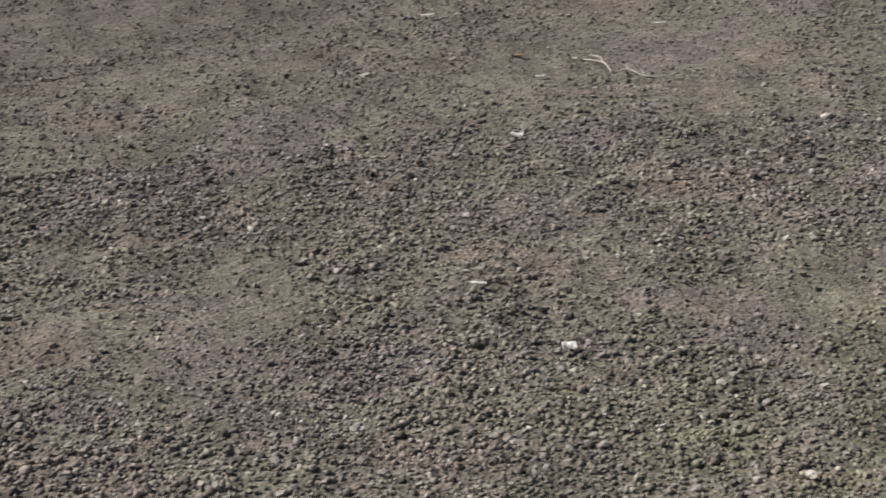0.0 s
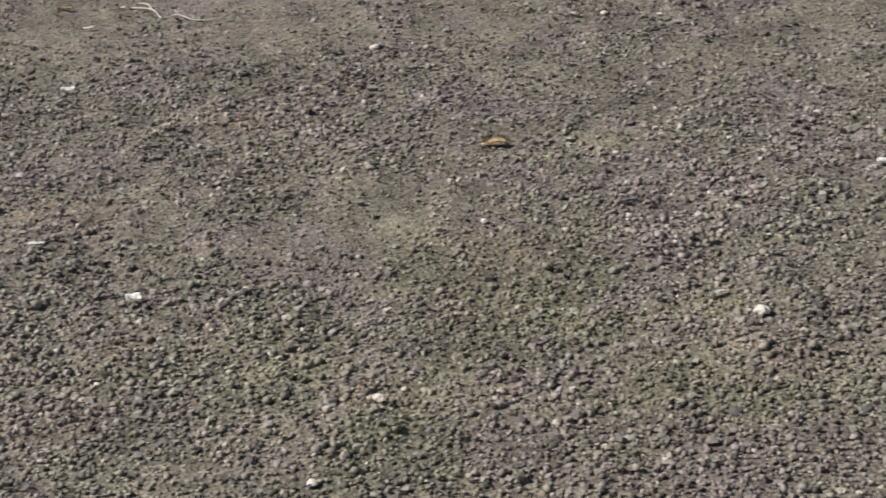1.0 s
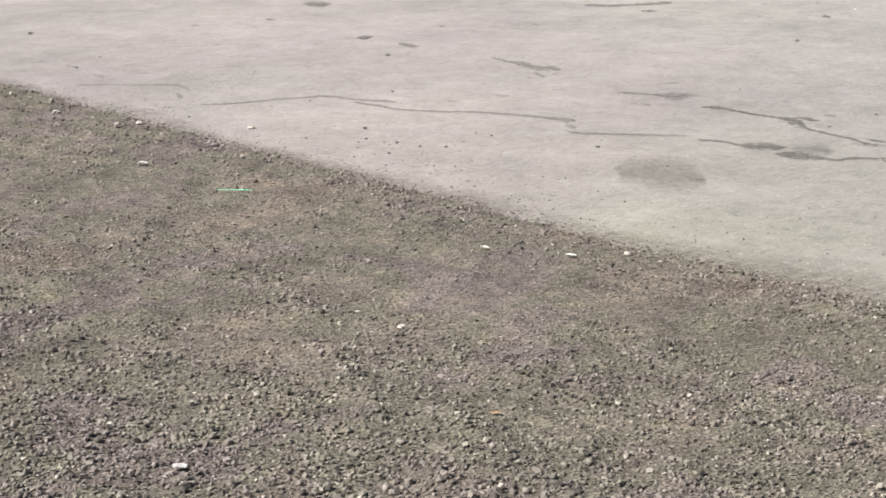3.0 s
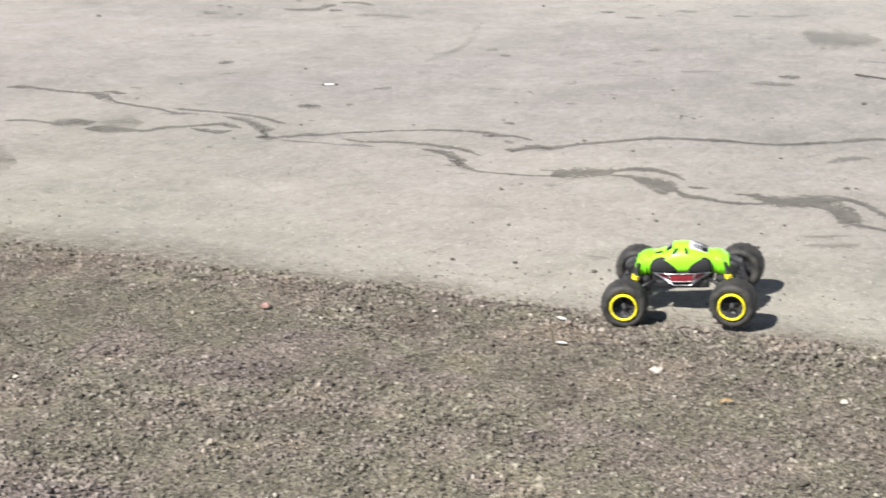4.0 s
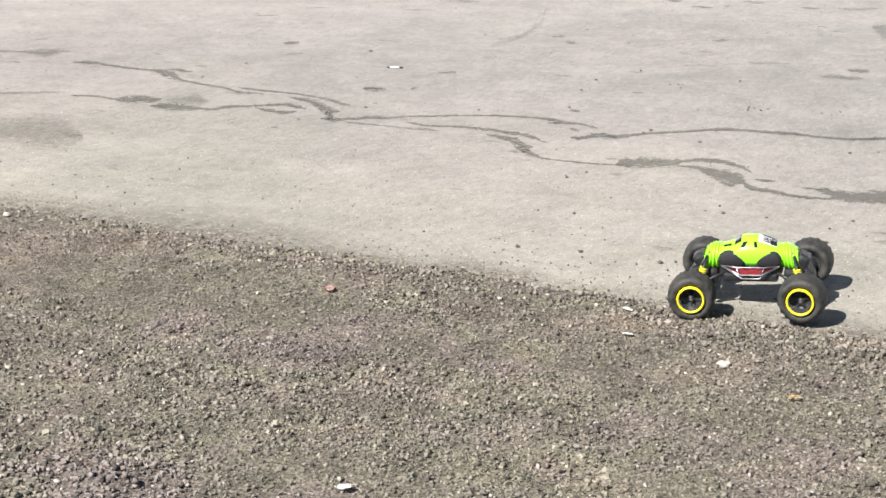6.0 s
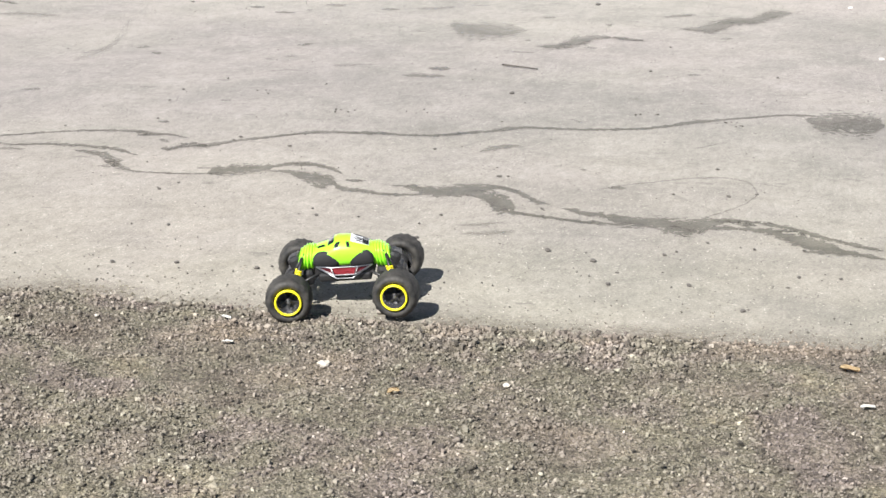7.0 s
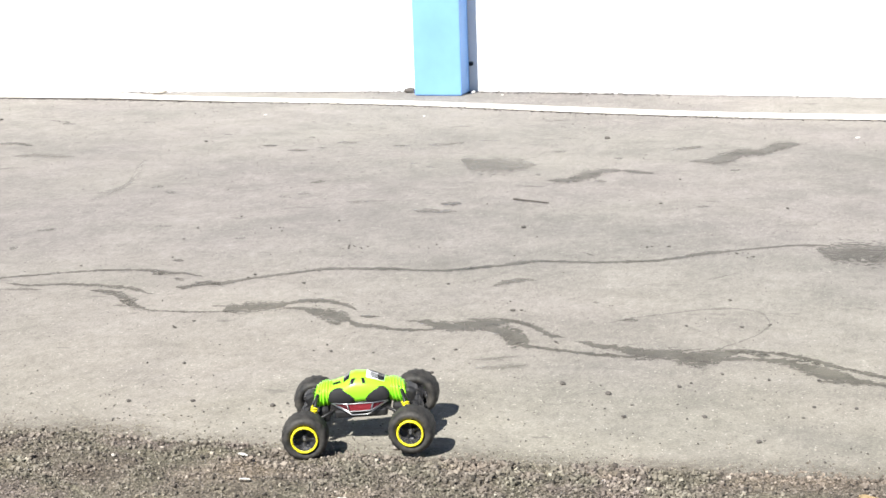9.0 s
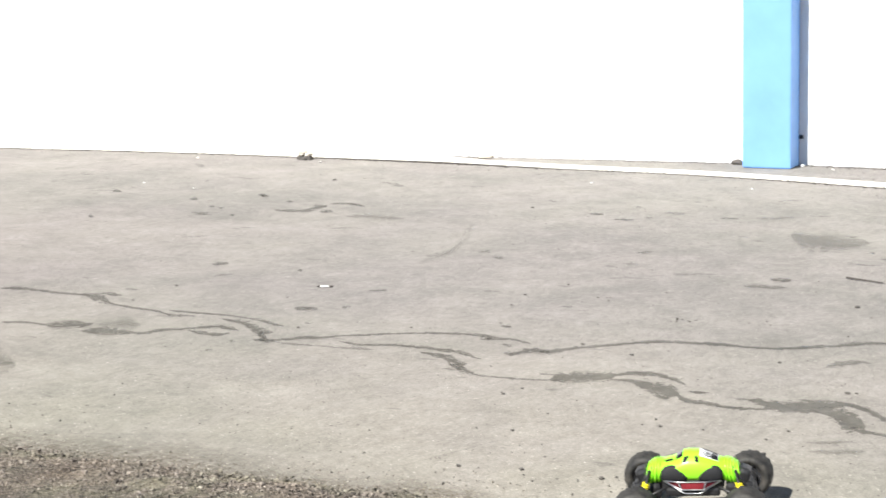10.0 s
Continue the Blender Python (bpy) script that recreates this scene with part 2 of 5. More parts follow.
M_JOINT = mat_paint("dark_joint", (0.11, 0.1, 0.1), 0.8, 0.3, 30.0)
M_EDGING = mat_paint("white_edging_paint", (0.8, 0.77, 0.68), 0.65, 0.08, 5.0, 0.4, 0.2)
M_LIME = mat_paint("lime_plastic", (0.31, 0.83, 0.03), 0.33, 0.05, 30.0)
M_RED = mat_paint("red_plastic", (0.3, 0.016, 0.024), 0.35, 0.06, 30.0)
M_DARKRED = mat_paint("dark_red_plastic", (0.12, 0.012, 0.016), 0.35, 0.06, 30.0)
M_BLACK = mat_dusty("black_plastic", (0.01, 0.01, 0.011), (0.08, 0.074, 0.065), 0.22, 0.5)
M_VENT = mat_dusty("dark_mesh_inset", (0.005, 0.005, 0.006), (0.03, 0.028, 0.025), 0.2, 0.75, 0.0, 90.0)
M_RUBBER = mat_dusty("tyre_rubber", (0.011, 0.011, 0.0105), (0.13, 0.117, 0.097), 0.5, 0.7)
M_YELLOW = mat_paint("yellow_plastic", (0.86, 0.74, 0.02), 0.4, 0.06, 40.0)
M_CHROME = mat_dusty("worn_chrome", (0.62, 0.62, 0.63), (0.2, 0.19, 0.17), 0.35, 0.28, 0.9)
M_RIM = mat_dusty("rim_chrome", (0.6, 0.6, 0.62), (0.16, 0.15, 0.14), 0.3, 0.2, 0.95)
M_GLASS = mat_dusty("dark_window_sheet", (0.012, 0.013, 0.016), (0.05, 0.05, 0.045), 0.2, 0.15)
M_STICKER = mat_paint("white_sticker", (0.78, 0.8, 0.8), 0.4, 0.05, 60.0)
M_PAPER = mat_paint("white_paper", (0.75, 0.73, 0.68), 0.8, 0.08, 60.0)
M_PALE = mat_paint("pale_stone", (0.5, 0.45, 0.38), 0.85, 0.2, 90.0)
M_CHALK = mat_paint("chalky_grit", (0.47, 0.44, 0.385), 0.85, 0.2, 90.0)
M_PINK = mat_paint("faded_pink_paper", (0.5, 0.33, 0.28), 0.85, 0.15, 60.0)
M_LEAF = mat_paint("dry_leaf", (0.3, 0.215, 0.11), 0.75, 0.3, 60.0)
M_TWIG = mat_paint("bleached_twig", (0.43, 0.385, 0.31), 0.85, 0.2, 90.0)
M_TAN = mat_paint("tan_leaf", (0.5, 0.38, 0.22), 0.75, 0.2, 60.0)
M_STICK = mat_paint("dark_stick", (0.055, 0.047, 0.04), 0.85, 0.2, 60.0)
M_GREEN = mat_paint("pale_green_plastic", (0.3, 0.66, 0.42), 0.6, 0.1, 60.0, 0.25)
M_DARKSTONE = mat_paint("dark_pebble", (0.095, 0.086, 0.076), 0.9, 0.25, 90.0)


# ---- mesh helpers ----
def part(name, bm, material, parent=None, label="", smooth=False):
    me = bpy.data.meshes.new(name)
    bm.normal_update()
    bm.to_mesh(me)
    bm.free()
    me.materials.append(material)
    if smooth:
        me.shade_smooth()
    ob = new(name, me)
    ob.parent = parent
    return tagged(ob, label)


def box(bm, sx, sy, sz, m=None, bevel=0.0):
    r = bmesh.ops.create_cube(bm, size=1.0, matrix=(m or Matrix()) @ Matrix.Diagonal((sx, sy, sz, 1)))
    if bevel:
        es = list({e for v in r["verts"] for e in v.link_edges})
        bmesh.ops.bevel(bm, geom=es, offset=bevel, segments=2, affect="EDGES", profile=0.6)


def tube(bm, points, radius, sides=8, closed=False):
    """A round tube along points; radius is a number or one for each point."""
    pts = [Vector(p) for p in points]
    rings = []
    for i, p in enumerate(pts):
        a = pts[i - 1] if i else (pts[-1] if closed else p)
        b = pts[i + 1] if i < len(pts) - 1 else (pts[0] if closed else p)
        d = (b - a).normalized()
        u = d.orthogonal().normalized() if abs(d.z) > 0.95 else d.cross(Vector((0, 0, 1))).normalized()
        w = d.cross(u)
        r = radius[i] if isinstance(radius, (list, tuple)) else radius
        rings.append([bm.verts.new(p + (u * math.cos(2 * math.pi * k / sides) + w * math.sin(2 * math.pi * k / sides)) * r) for k in range(sides)])
    n = len(rings)
    for i in range(n if closed else n - 1):
        a, b = rings[i], rings[(i + 1) % n]
        for k in range(sides):
            bm.faces.new((a[k], a[(k + 1) % sides], b[(k + 1) % sides], b[k]))
    if not closed:
        bm.faces.new(list(reversed(rings[0])))
        bm.faces.new(rings[-1])
    bmesh.ops.recalc_face_normals(bm, faces=bm.faces[:])


def revolve(bm, profile, segs=48, shift=None, m=None):
    """Turns (radius, along) pairs round the local y axis; shift(i, k) moves a vertex outwards."""
    m = m or Matrix()
    rings = []
    for i, (r, y) in enumerate(profile):
        ring = []
        for k in range(segs):
            a = 2 * math.pi * k / segs
            rr = r + (shift(i, k) if shift else 0)
            ring.append(bm.verts.new(m @ Vector((rr * math.cos(a), y, rr * math.sin(a)))))
        rings.append(ring)
    for a, b in zip(rings, rings[1:]):
        for k in range(segs):
            bm.faces.new((a[k], a[(k + 1) % segs], b[(k + 1) % segs], b[k]))
    return rings


def smooth_path(points, step=0.02):
    """Catmull-Rom through points of any size, at about even steps."""
    p = np.array([points[0], *points, points[-1]], float)
    out = []
    for i in range(1, len(p) - 2):
        a, b, c, d = p[i - 1:i + 3]
        n = max(2, int(np.hypot(*(c - b)[:2]) / step))
        for k in range(n):
            s = k / n
            out.append(0.5 * (2 * b + (c - a) * s + (2 * a - 5 * b + 4 * c - d) * s * s + (3 * b - a - 3 * c + d) * s ** 3))
    out.append(p[-1])
    return np.array(out)


rng = np.random.default_rng(7)
LATTICE = rng.random((256, 256))


def field(x, y, scale):
    """Smooth value noise, 0 to 1, on arrays of plan coordinates."""
    x, y = np.asarray(x, float) * scale + 77.3, np.asarray(y, float) * scale + 31.7
    i, j = np.floor(x).astype(int), np.floor(y).astype(int)
    u, v = x - i, y - j
    u, v = u * u * (3 - 2 * u), v * v * (3 - 2 * v)
    g = lambda a, b: LATTICE[a % 256, b % 256]
    return (g(i, j) * (1 - u) + g(i + 1, j) * u) * (1 - v) + (g(i, j + 1) * (1 - u) + g(i + 1, j + 1) * u) * v


# ---- the ground ----
def ground_sheet():
    bm = bmesh.new()
    bmesh.ops.create_grid(bm, x_segments=12, y_segments=12, size=600)
    ob = part("ground", bm, M_ASPHALT)
    return tagged(ob, "pale worn asphalt yard with damp trails and loose grit", "ground", kind="structure")


ground = ground_sheet()


def gravel_edge(x):
    """Where the gravel ends on the asphalt: a line along the wall, drifting away from the camera in the west."""
    x = np.asarray(x, float)
    return 4.512 + 0.07 * np.maximum(0, -x - 4.2) + 0.06 * np.clip(x + 1.1, 0, 1.5) + 0.05 * (field(x, 0 * x, 2.3) - 0.5) + 0.035 * (field(x, 5 + 0 * x, 11.0) - 0.5)


def gravel_height(x, y):
    d = np.maximum(0, gravel_edge(x) - y)
    ridge = 1 - np.abs(2 * field(x + 1, y * 1.25, 5.2) - 1)
    pressed = np.exp(-((x + 1.72) ** 2 + (y - 4.43) ** 2) / 0.011)
    rise = np.minimum(1, d / 0.22) * (1 - 0.9 * pressed)
    return 0.0035 + rise * (0.003 + 0.012 * field(x, y, 1.7) + 0.026 * field(x, y, 4.3) * field(x, y, 0.9) + 0.009 * field(x + 3, y, 9.5) * field(x, y + 7, 1.3)) + 0.009 * rise * field(x, y, 15.0) + (0.008 + 0.009 * np.clip((-x - 2.0) / 1.5, 0, 1)) * rise * ridge ** 3 * (0.3 + field(x + 8, y, 1.4)) + 0.055 * rise * np.clip(field(x + 5, y, 7.5) - 0.66, 0, 1)


def stoniness(x, y):
    """Dense heaps of stone and finer, trodden patches."""
    s = 0.5 * field(x, y, 1.15) + 0.28 * field(x + 9, y, 3.7) + 0.22 * field(x, y + 4, 8.5)
    bare = np.clip((field(x * 0.7 + 2, y * 1.6, 1.5) - 0.62) / 0.3, 0, 1)
    bare = np.maximum(bare, np.exp(-((x + 2.78) / 0.22) ** 2 - ((y - 4.2) / 0.1) ** 2))
    bare = np.maximum(bare, np.exp(-((x + 1.72) ** 2 + (y - 4.43) ** 2) / 0.008))
    west = np.clip((-x - 2.6) / 1.2, 0, 1)
    streak = np.clip((field(x * 1.1 + 6, y * 2.4 + 1, 2.6) - 0.5) / 0.22, 0, 1)
    trodden = np.clip((y - 2.5) / 1.0, 0, 1) * np.clip((-x - 2.9) / 1.0, 0, 1)
    return (1 - 0.5 * trodden) * np.clip((s - 0.1 - 0.06 * west) / 0.36, 0.6 - 0.3 * west, 1.0) * (1 - (0.5 + 0.25 * west) * bare) * (1 - 0.26 * streak)


def gravel_sheet():
    xs = np.concatenate([-np.geomspace(500, 10.3, 24), np.linspace(-10.2, 0.8, 330), np.geomspace(1.0, 400, 22)])
    vs = np.concatenate([-np.geomspace(400, 2.4, 20), np.linspace(-2.3, 4.3, 190), np.linspace(4.33, 4.545, 12)])
    X, V = np.meshgrid(xs, vs)
    E = gravel_edge(np.clip(X, -30, 5))
    Y = np.where(V > 2, V + (E - 4.545) * (V - 2) / 2.545, V)
    Z = gravel_height(np.clip(X, -30, 5), Y)
    Z[-1, :] = 0.0025
    nx, ny = len(xs), len(vs)
    co = np.stack([X, Y, Z], -1).reshape(-1, 3)
    i, j = np.meshgrid(np.arange(nx - 1), np.arange(ny - 1))
    a = (j * nx + i).ravel()
    quads = np.stack([a, a + 1, a + nx + 1, a + nx], 1)
    return quick_mesh("gravel_bed", co, quads, M_DIRT, True)


def quick_mesh(name, co, faces, material, smooth=False):
    me = bpy.data.meshes.new(name)
    k = faces.shape[1]
    me.vertices.add(len(co))
    me.vertices.foreach_set("co", np.ascontiguousarray(co, dtype=np.float32).ravel())
    me.loops.add(faces.size)
    me.loops.foreach_set("vertex_index", np.ascontiguousarray(faces, dtype=np.int32).ravel())
    me.polygons.add(len(faces))
    me.polygons.foreach_set("loop_start", np.arange(0, faces.size, k, dtype=np.int32))
    me.update(calc_edges=True)
    me.polygons.foreach_set("use_smooth", np.full(len(faces), smooth))
    me.materials.append(material)
    return new(name, me)


gravel_bed = tagged(gravel_sheet(), "grey-brown crushed gravel bed with trodden dirt patches", "gravel", kind="structure")

CUBE = np.array([(x, y, z) for x in (-1, 1) for y in (-1, 1) for z in (-1, 1)], float) * 0.62
CUBE_FACES = np.array([(0, 1, 3, 2), (4, 6, 7, 5), (0, 4, 5, 1), (2, 3, 7, 6), (0, 2, 6, 4), (1, 5, 7, 3)])
OCTA = np.array([(1, 0, 0), (0, 1, 0), (-1, 0, 0), (0, -1, 0), (0, 0, 1), (0, 0, -1)], float)
OCTA_FACES = np.array([(0, 1, 4), (1, 2, 4), (2, 3, 4), (3, 0, 4), (1, 0, 5), (2, 1, 5), (3, 2, 5), (0, 3, 5)])


def scatter(name, x, y, z, size, shape, faces, material, rough=1.0, worn=0.3):
    """Many angular stones as one mesh: each a jittered, turned, flattened block."""
    n, k = len(x), len(shape)
    v = shape[None] * (1 + rough * rng.uniform(-0.48, 0.26, (n, k, 1))) + rough * rng.uniform(-0.16, 0.16, (n, k, 3))
    v = v * np.stack([rng.uniform(0.8, 1.25, n), rng.uniform(0.75, 1.1, n), rng.uniform(0.75, 1.15, n)], 1)[:, None]
    tilt, turn = rng.uniform(-0.6, 0.6, n), rng.uniform(0, 6.283, n)
    c, s = np.cos(tilt)[:, None], np.sin(tilt)[:, None]
    v = np.stack([v[..., 0], v[..., 1] * c - v[..., 2] * s, v[..., 1] * s + v[..., 2] * c], -1)
    c, s = np.cos(turn)[:, None], np.sin(turn)[:, None]
    v = np.stack([v[..., 0] * c - v[..., 1] * s, v[..., 0] * s + v[..., 1] * c, v[..., 2]], -1)
    v = v * size[:, None, None] * 0.5 + np.stack([x, y, z], 1)[:, None]
    f = faces[None] + (np.arange(n) * k)[:, None, None]
    ob = quick_mesh(name, v.reshape(-1, 3), f.reshape(-1, faces.shape[1]), material)
    # some stones are worn round, the others stay angular
    ob.data.polygons.foreach_set("use_smooth", np.repeat(rng.random(n) < worn, len(faces)))
    return ob


def fan(r0, r1, a0, a1, density):
    """Even random points in a ring sector round the viewpoint; angles in degrees from north to west."""
    area = 0.5 * radians(a1 - a0) * (r1 * r1 - r0 * r0)
    n = int(area * density)
    r, a = np.sqrt(rng.uniform(r0 * r0, r1 * r1, n)), np.radians(rng.uniform(a0, a1, n))
    return -r * np.sin(a), r * np.cos(a)


def gravel_stones():
    # rings round the viewpoint: radii, angles, stones to the square metre, mean size, shape
    rings = ((2.5, 3.8, 40, 112, 8800, 0.0093, CUBE, CUBE_FACES), (3.8, 5.3, 40, 112, 6700, 0.0091, CUBE, CUBE_FACES), (2.5, 5.3, 40, 112, 3100, 0.0062, OCTA, OCTA_FACES),
             (3.1, 5.3, -8, 40, 8800, 0.0088, CUBE, CUBE_FACES), (3.1, 5.3, -8, 40, 8200, 0.0063, OCTA, OCTA_FACES), (1.9, 3.2, -8, 40, 1800, 0.009, OCTA, OCTA_FACES),
             (5.3, 7.2, 32, 112, 3500, 0.0104, CUBE, CUBE_FACES), (5.3, 7.2, 32, 112, 2400, 0.0078, OCTA, OCTA_FACES),
             (7.2, 9.8, 50, 112, 3000, 0.0132, OCTA, OCTA_FACES), (9.8, 13.5, 60, 86, 1200, 0.0168, OCTA, OCTA_FACES))
    for r0, r1, a0, a1, density, mean, shape, faces in rings:
        x, y = fan(r0, r1, a0, a1, density)
        cover = stoniness(x, y) if shape is CUBE or r0 > 7 else np.maximum(0.5, stoniness(x, y))
        cover = cover * np.where((y < 2.2) & (r0 > 5), 0.68, 1.0)
        # the heap thins out past the driven stretch
        turn, away = np.degrees(np.arctan2(-x, y)), np.hypot(x, y)
        if r0 < 9:
            cover = cover * np.clip((turn + 8) / 8, 0, 1) * np.clip((113 - turn) / 8, 0, 1) * np.clip((away - 1.85) / 0.5, 0, 1)
        # an even heap of rounder stones nearest to the viewpoint
        heap = shape is CUBE and r0 < 3
        if heap:
            near = np.clip((3.75 - away) / 0.4, 0, 1) * np.clip((turn - 40) / 10, 0, 1)
            cover = np.maximum(cover, near * (0.78 + 0.22 * field(x + 3, y, 5.0)) * np.clip((113 - turn) / 8, 0, 1) * np.clip((away - 1.85) / 0.5, 0, 1))
        keep = (y < gravel_edge(x) - 0.004) & (rng.random(len(x)) < cover)
        x, y = x[keep], y[keep]
        coarse = 0.82 + 0.3 * np.clip((3.9 - y) / 1.3, 0, 1) * np.clip((-x - 1.9) / 1.0, 0, 1) + 0.42 * np.clip((y - gravel_edge(x) + 0.4) / 0.3, 0, 1) * field(x + 2, y, 3.1)
        coarse = coarse * np.where((y < 2.2) & (r0 > 5), 0.86, 1.0)
        size = mean * coarse * np.clip(rng.lognormal(0.04 if heap else 0, 0.28 if heap else 0.38, len(x)), 0.45, 2.1) * (0.8 + 0.3 * stoniness(x, y))
        z = gravel_height(x, y) + size * rng.uniform(-0.2, np.where(x > -2.6, 0.52, 0.36))
        ob = scatter("gravel", x, y, z, size, shape, faces, M_STONE, 0.75 if heap else 1.0, 0.5 if heap else 0.3)
        tagged(ob, kind="stuff").parent = gravel_bed


gravel_stones()


def edge_grit():
    """Grit strewn from the gravel on to the asphalt, thinning out with distance."""
    n = 5200
    x = rng.uniform(-11, 0.6, n)
    d = rng.exponential(0.07, n) * (0.4 + 1.2 * field(x, 0 * x, 3.0))
    y = gravel_edge(x) + d - 0.01
    size = rng.uniform(0.003, 0.009, n) * np.where(d < 0.06, 1.35, 0.9)
    ob = scatter("edge_grit", x, y, size * 0.22, size, OCTA, OCTA_FACES, M_STONE)
    tagged(ob, kind="stuff").parent = ground
    n = 3000
    x = rng.uniform(-10, 0.8, n)
    y = gravel_edge(x) + rng.exponential(0.5, n)
    size = rng.uniform(0.002, 0.0058, n)
    ob = scatter("pale_grit", x, y, size * 0.2, size, OCTA, OCTA_FACES, M_CHALK)
    tagged(ob, kind="stuff").parent = ground
    n = 5200
    x, y = rng.uniform(-11, 2, n), 4.6 + 7.4 * rng.random(n) ** 1.9
    size = rng.uniform(0.0025, 0.0062, n) * (0.55 + 0.1 * y)
    keep = rng.random(n) < 0.25 + 0.9 * field(x, y, 1.9)
    x, y, size = x[keep], y[keep], size[keep]
    n = 420
    gx = rng.uniform(-9, 1.0, n)
    gy = gravel_edge(gx) + 0.12 + rng.exponential(0.55, n)
    x, y, size = np.append(x, gx), np.append(y, gy), np.append(size, rng.uniform(0.005, 0.0105, n))
    ob = scatter("yard_grit", x, y, size * 0.2, size, OCTA, OCTA_FACES, M_DARKSTONE)
    tagged(ob, kind="stuff").parent = ground


edge_grit()


def scattered_stones():
    """Loose stones strewn thinly over the rest of the bed."""
    n = 15000
    x, y = rng.uniform(-13, 5, n), rng.uniform(-7, 4.5, n)
    keep = (y < gravel_edge(x) - 0.01) & (rng.random(n) < stoniness(x, y))
    x, y = x[keep], y[keep]
    size = 0.0125 * np.clip(rng.lognormal(0, 0.4, len(x)), 0.5, 2.0)
    ob = scatter("gravel", x, y, gravel_height(np.clip(x, -30, 5), y) + size * 0.1, size, OCTA, OCTA_FACES, M_STONE)
    tagged(ob, kind="stuff").parent = gravel_bed


scattered_stones()


def mat_dust():
    """Brown dust that thins out from the gravel on to the asphalt."""
    n = Nodes("edge_dust")
    c = n.ramp(n.noise(90, 5, 0.75), (0.3, (0.12, 0.1, 0.078)), (0.7, (0.25, 0.215, 0.168)))
    n.done(c, 0.95, 0, 0.1)
    sep = n.t.nodes.new("ShaderNodeSeparateXYZ")
    n.link(n.coord.outputs["UV"], sep.inputs[0])
    fall = n.math("SUBTRACT", 1.0, sep.outputs[1])
    fac = n.math("MULTIPLY", fall, n.ramp(n.noise(24, 7, 0.8), (0.36, 0.0), (0.6, 1.0)))
    fac = n.math("MULTIPLY", fac, n.ramp(n.noise(2.2, 3), (0.35, 0.35), (0.65, 1.0)), True)
    tr = n.t.nodes.new("ShaderNodeBsdfTransparent")
    mx = n.t.nodes.new("ShaderNodeMixShader")
    n.link(fac, mx.inputs[0])
    n.link(tr.outputs[0], mx.inputs[1])
    n.link(n.bsdf.outputs[0], mx.inputs[2])
    n.link(mx.outputs[0], n.t.nodes["Material Output"].inputs[0])
    return n.mat


def edge_dust():
    xs = np.linspace(-13, 1.5, 420)
    e = gravel_edge(xs)
    width = 0.1 + 0.22 * field(xs, 0 * xs, 1.6)
    rows = [np.stack([xs, e - 0.02 + width * q, np.full(len(xs), 0.0006)], 1) for q in (0, 0.35, 0.7, 1)]
    n = len(xs)
    f = np.array([(r * n + i, r * n + i + 1, (r + 1) * n + i + 1, (r + 1) * n + i) for r in range(3) for i in range(n - 1)])
    ob = quick_mesh("edge_dust", np.concatenate(rows), f, mat_dust())
    idx = f.ravel()
    ob.data.uv_layers.new(name="UVMap").data.foreach_set("uv", np.stack([(idx % n) / n, (idx // n) / 3.0], 1).astype(np.float32).ravel())
    tagged(ob, kind="stuff").parent = ground


edge_dust()

def stain(points, height, material):
    """A damp trail: plan position and width, the width measured along the line from the middle of the gravel."""
    p = smooth_path(points, 0.012)
    d = np.gradient(p[:, :2], axis=0)
    d /= np.maximum(1e-9, np.hypot(d[:, 0], d[:, 1]))[:, None]
    side = np.stack([-d[:, 1], d[:, 0]], 1)
    out = p[:, :2] / np.hypot(p[:, 0], p[:, 1])[:, None]
    across = np.abs((side * out).sum(1))
    half = 0.7 * np.maximum(0.008, p[:, 2])
    if across.mean() > 0.4:
        side = out
    else:
        half = np.maximum(0.007, half * across * 0.7)
    # uneven banks at two sizes, each bank with its own run
    sway = lambda k: 0.74 + 0.34 * field(p[:, 0] + k, p[:, 1], 13.0) + 0.3 * field(p[:, 0], p[:, 1] + k, 47.0)
    # the ends run out to a point
    run = np.concatenate([[0], np.cumsum(np.hypot(*np.diff(p[:, :2], axis=0).T))])
    tip = min(0.06, 0.4 * run[-1])
    end = np.sqrt(np.clip(np.minimum(run, run[-1] - run) / tip, 0.0, 1.0))
    left, right = half * end * sway(3.0), half * end * sway(11.0)
    rows = [np.concatenate([p[:, :2] + side * (s * (right if s > 0 else left))[:, None], np.full((len(p), 1), height)], 1) for s in (-1, -0.5, 0, 0.5, 1)]
    n = len(p)
    co = np.concatenate(rows)
    f = np.array([(r * n + i, r * n + i + 1, (r + 1) * n + i + 1, (r + 1) * n + i) for r in range(4) for i in range(n - 1)])
    ob = quick_mesh("damp_stain", co, f, material)
    uv = ob.data.uv_layers.new(name="UVMap")
    idx = f.ravel()
    uv.data.foreach_set("uv", np.stack([(idx % n) / n, (idx // n) / 4.0], 1).astype(np.float32).ravel())
    ob.parent = ground


LAYER = itertools.count(40)


def damp(*points):
    stain(points, 0.00002 * next(LAYER), M_STAIN)


def worn(*points):
    stain(points, 0.00002 * next(LAYER), M_WORN)


def half_dry(*points):
    stain(points, 0.00002 * next(LAYER), M_HALF)


def faded(*points):
    stain(points, 0.00002 * next(LAYER), M_FADED)


def drying(*points):
    stain(points, 0.00002 * next(LAYER), M_FAINT)


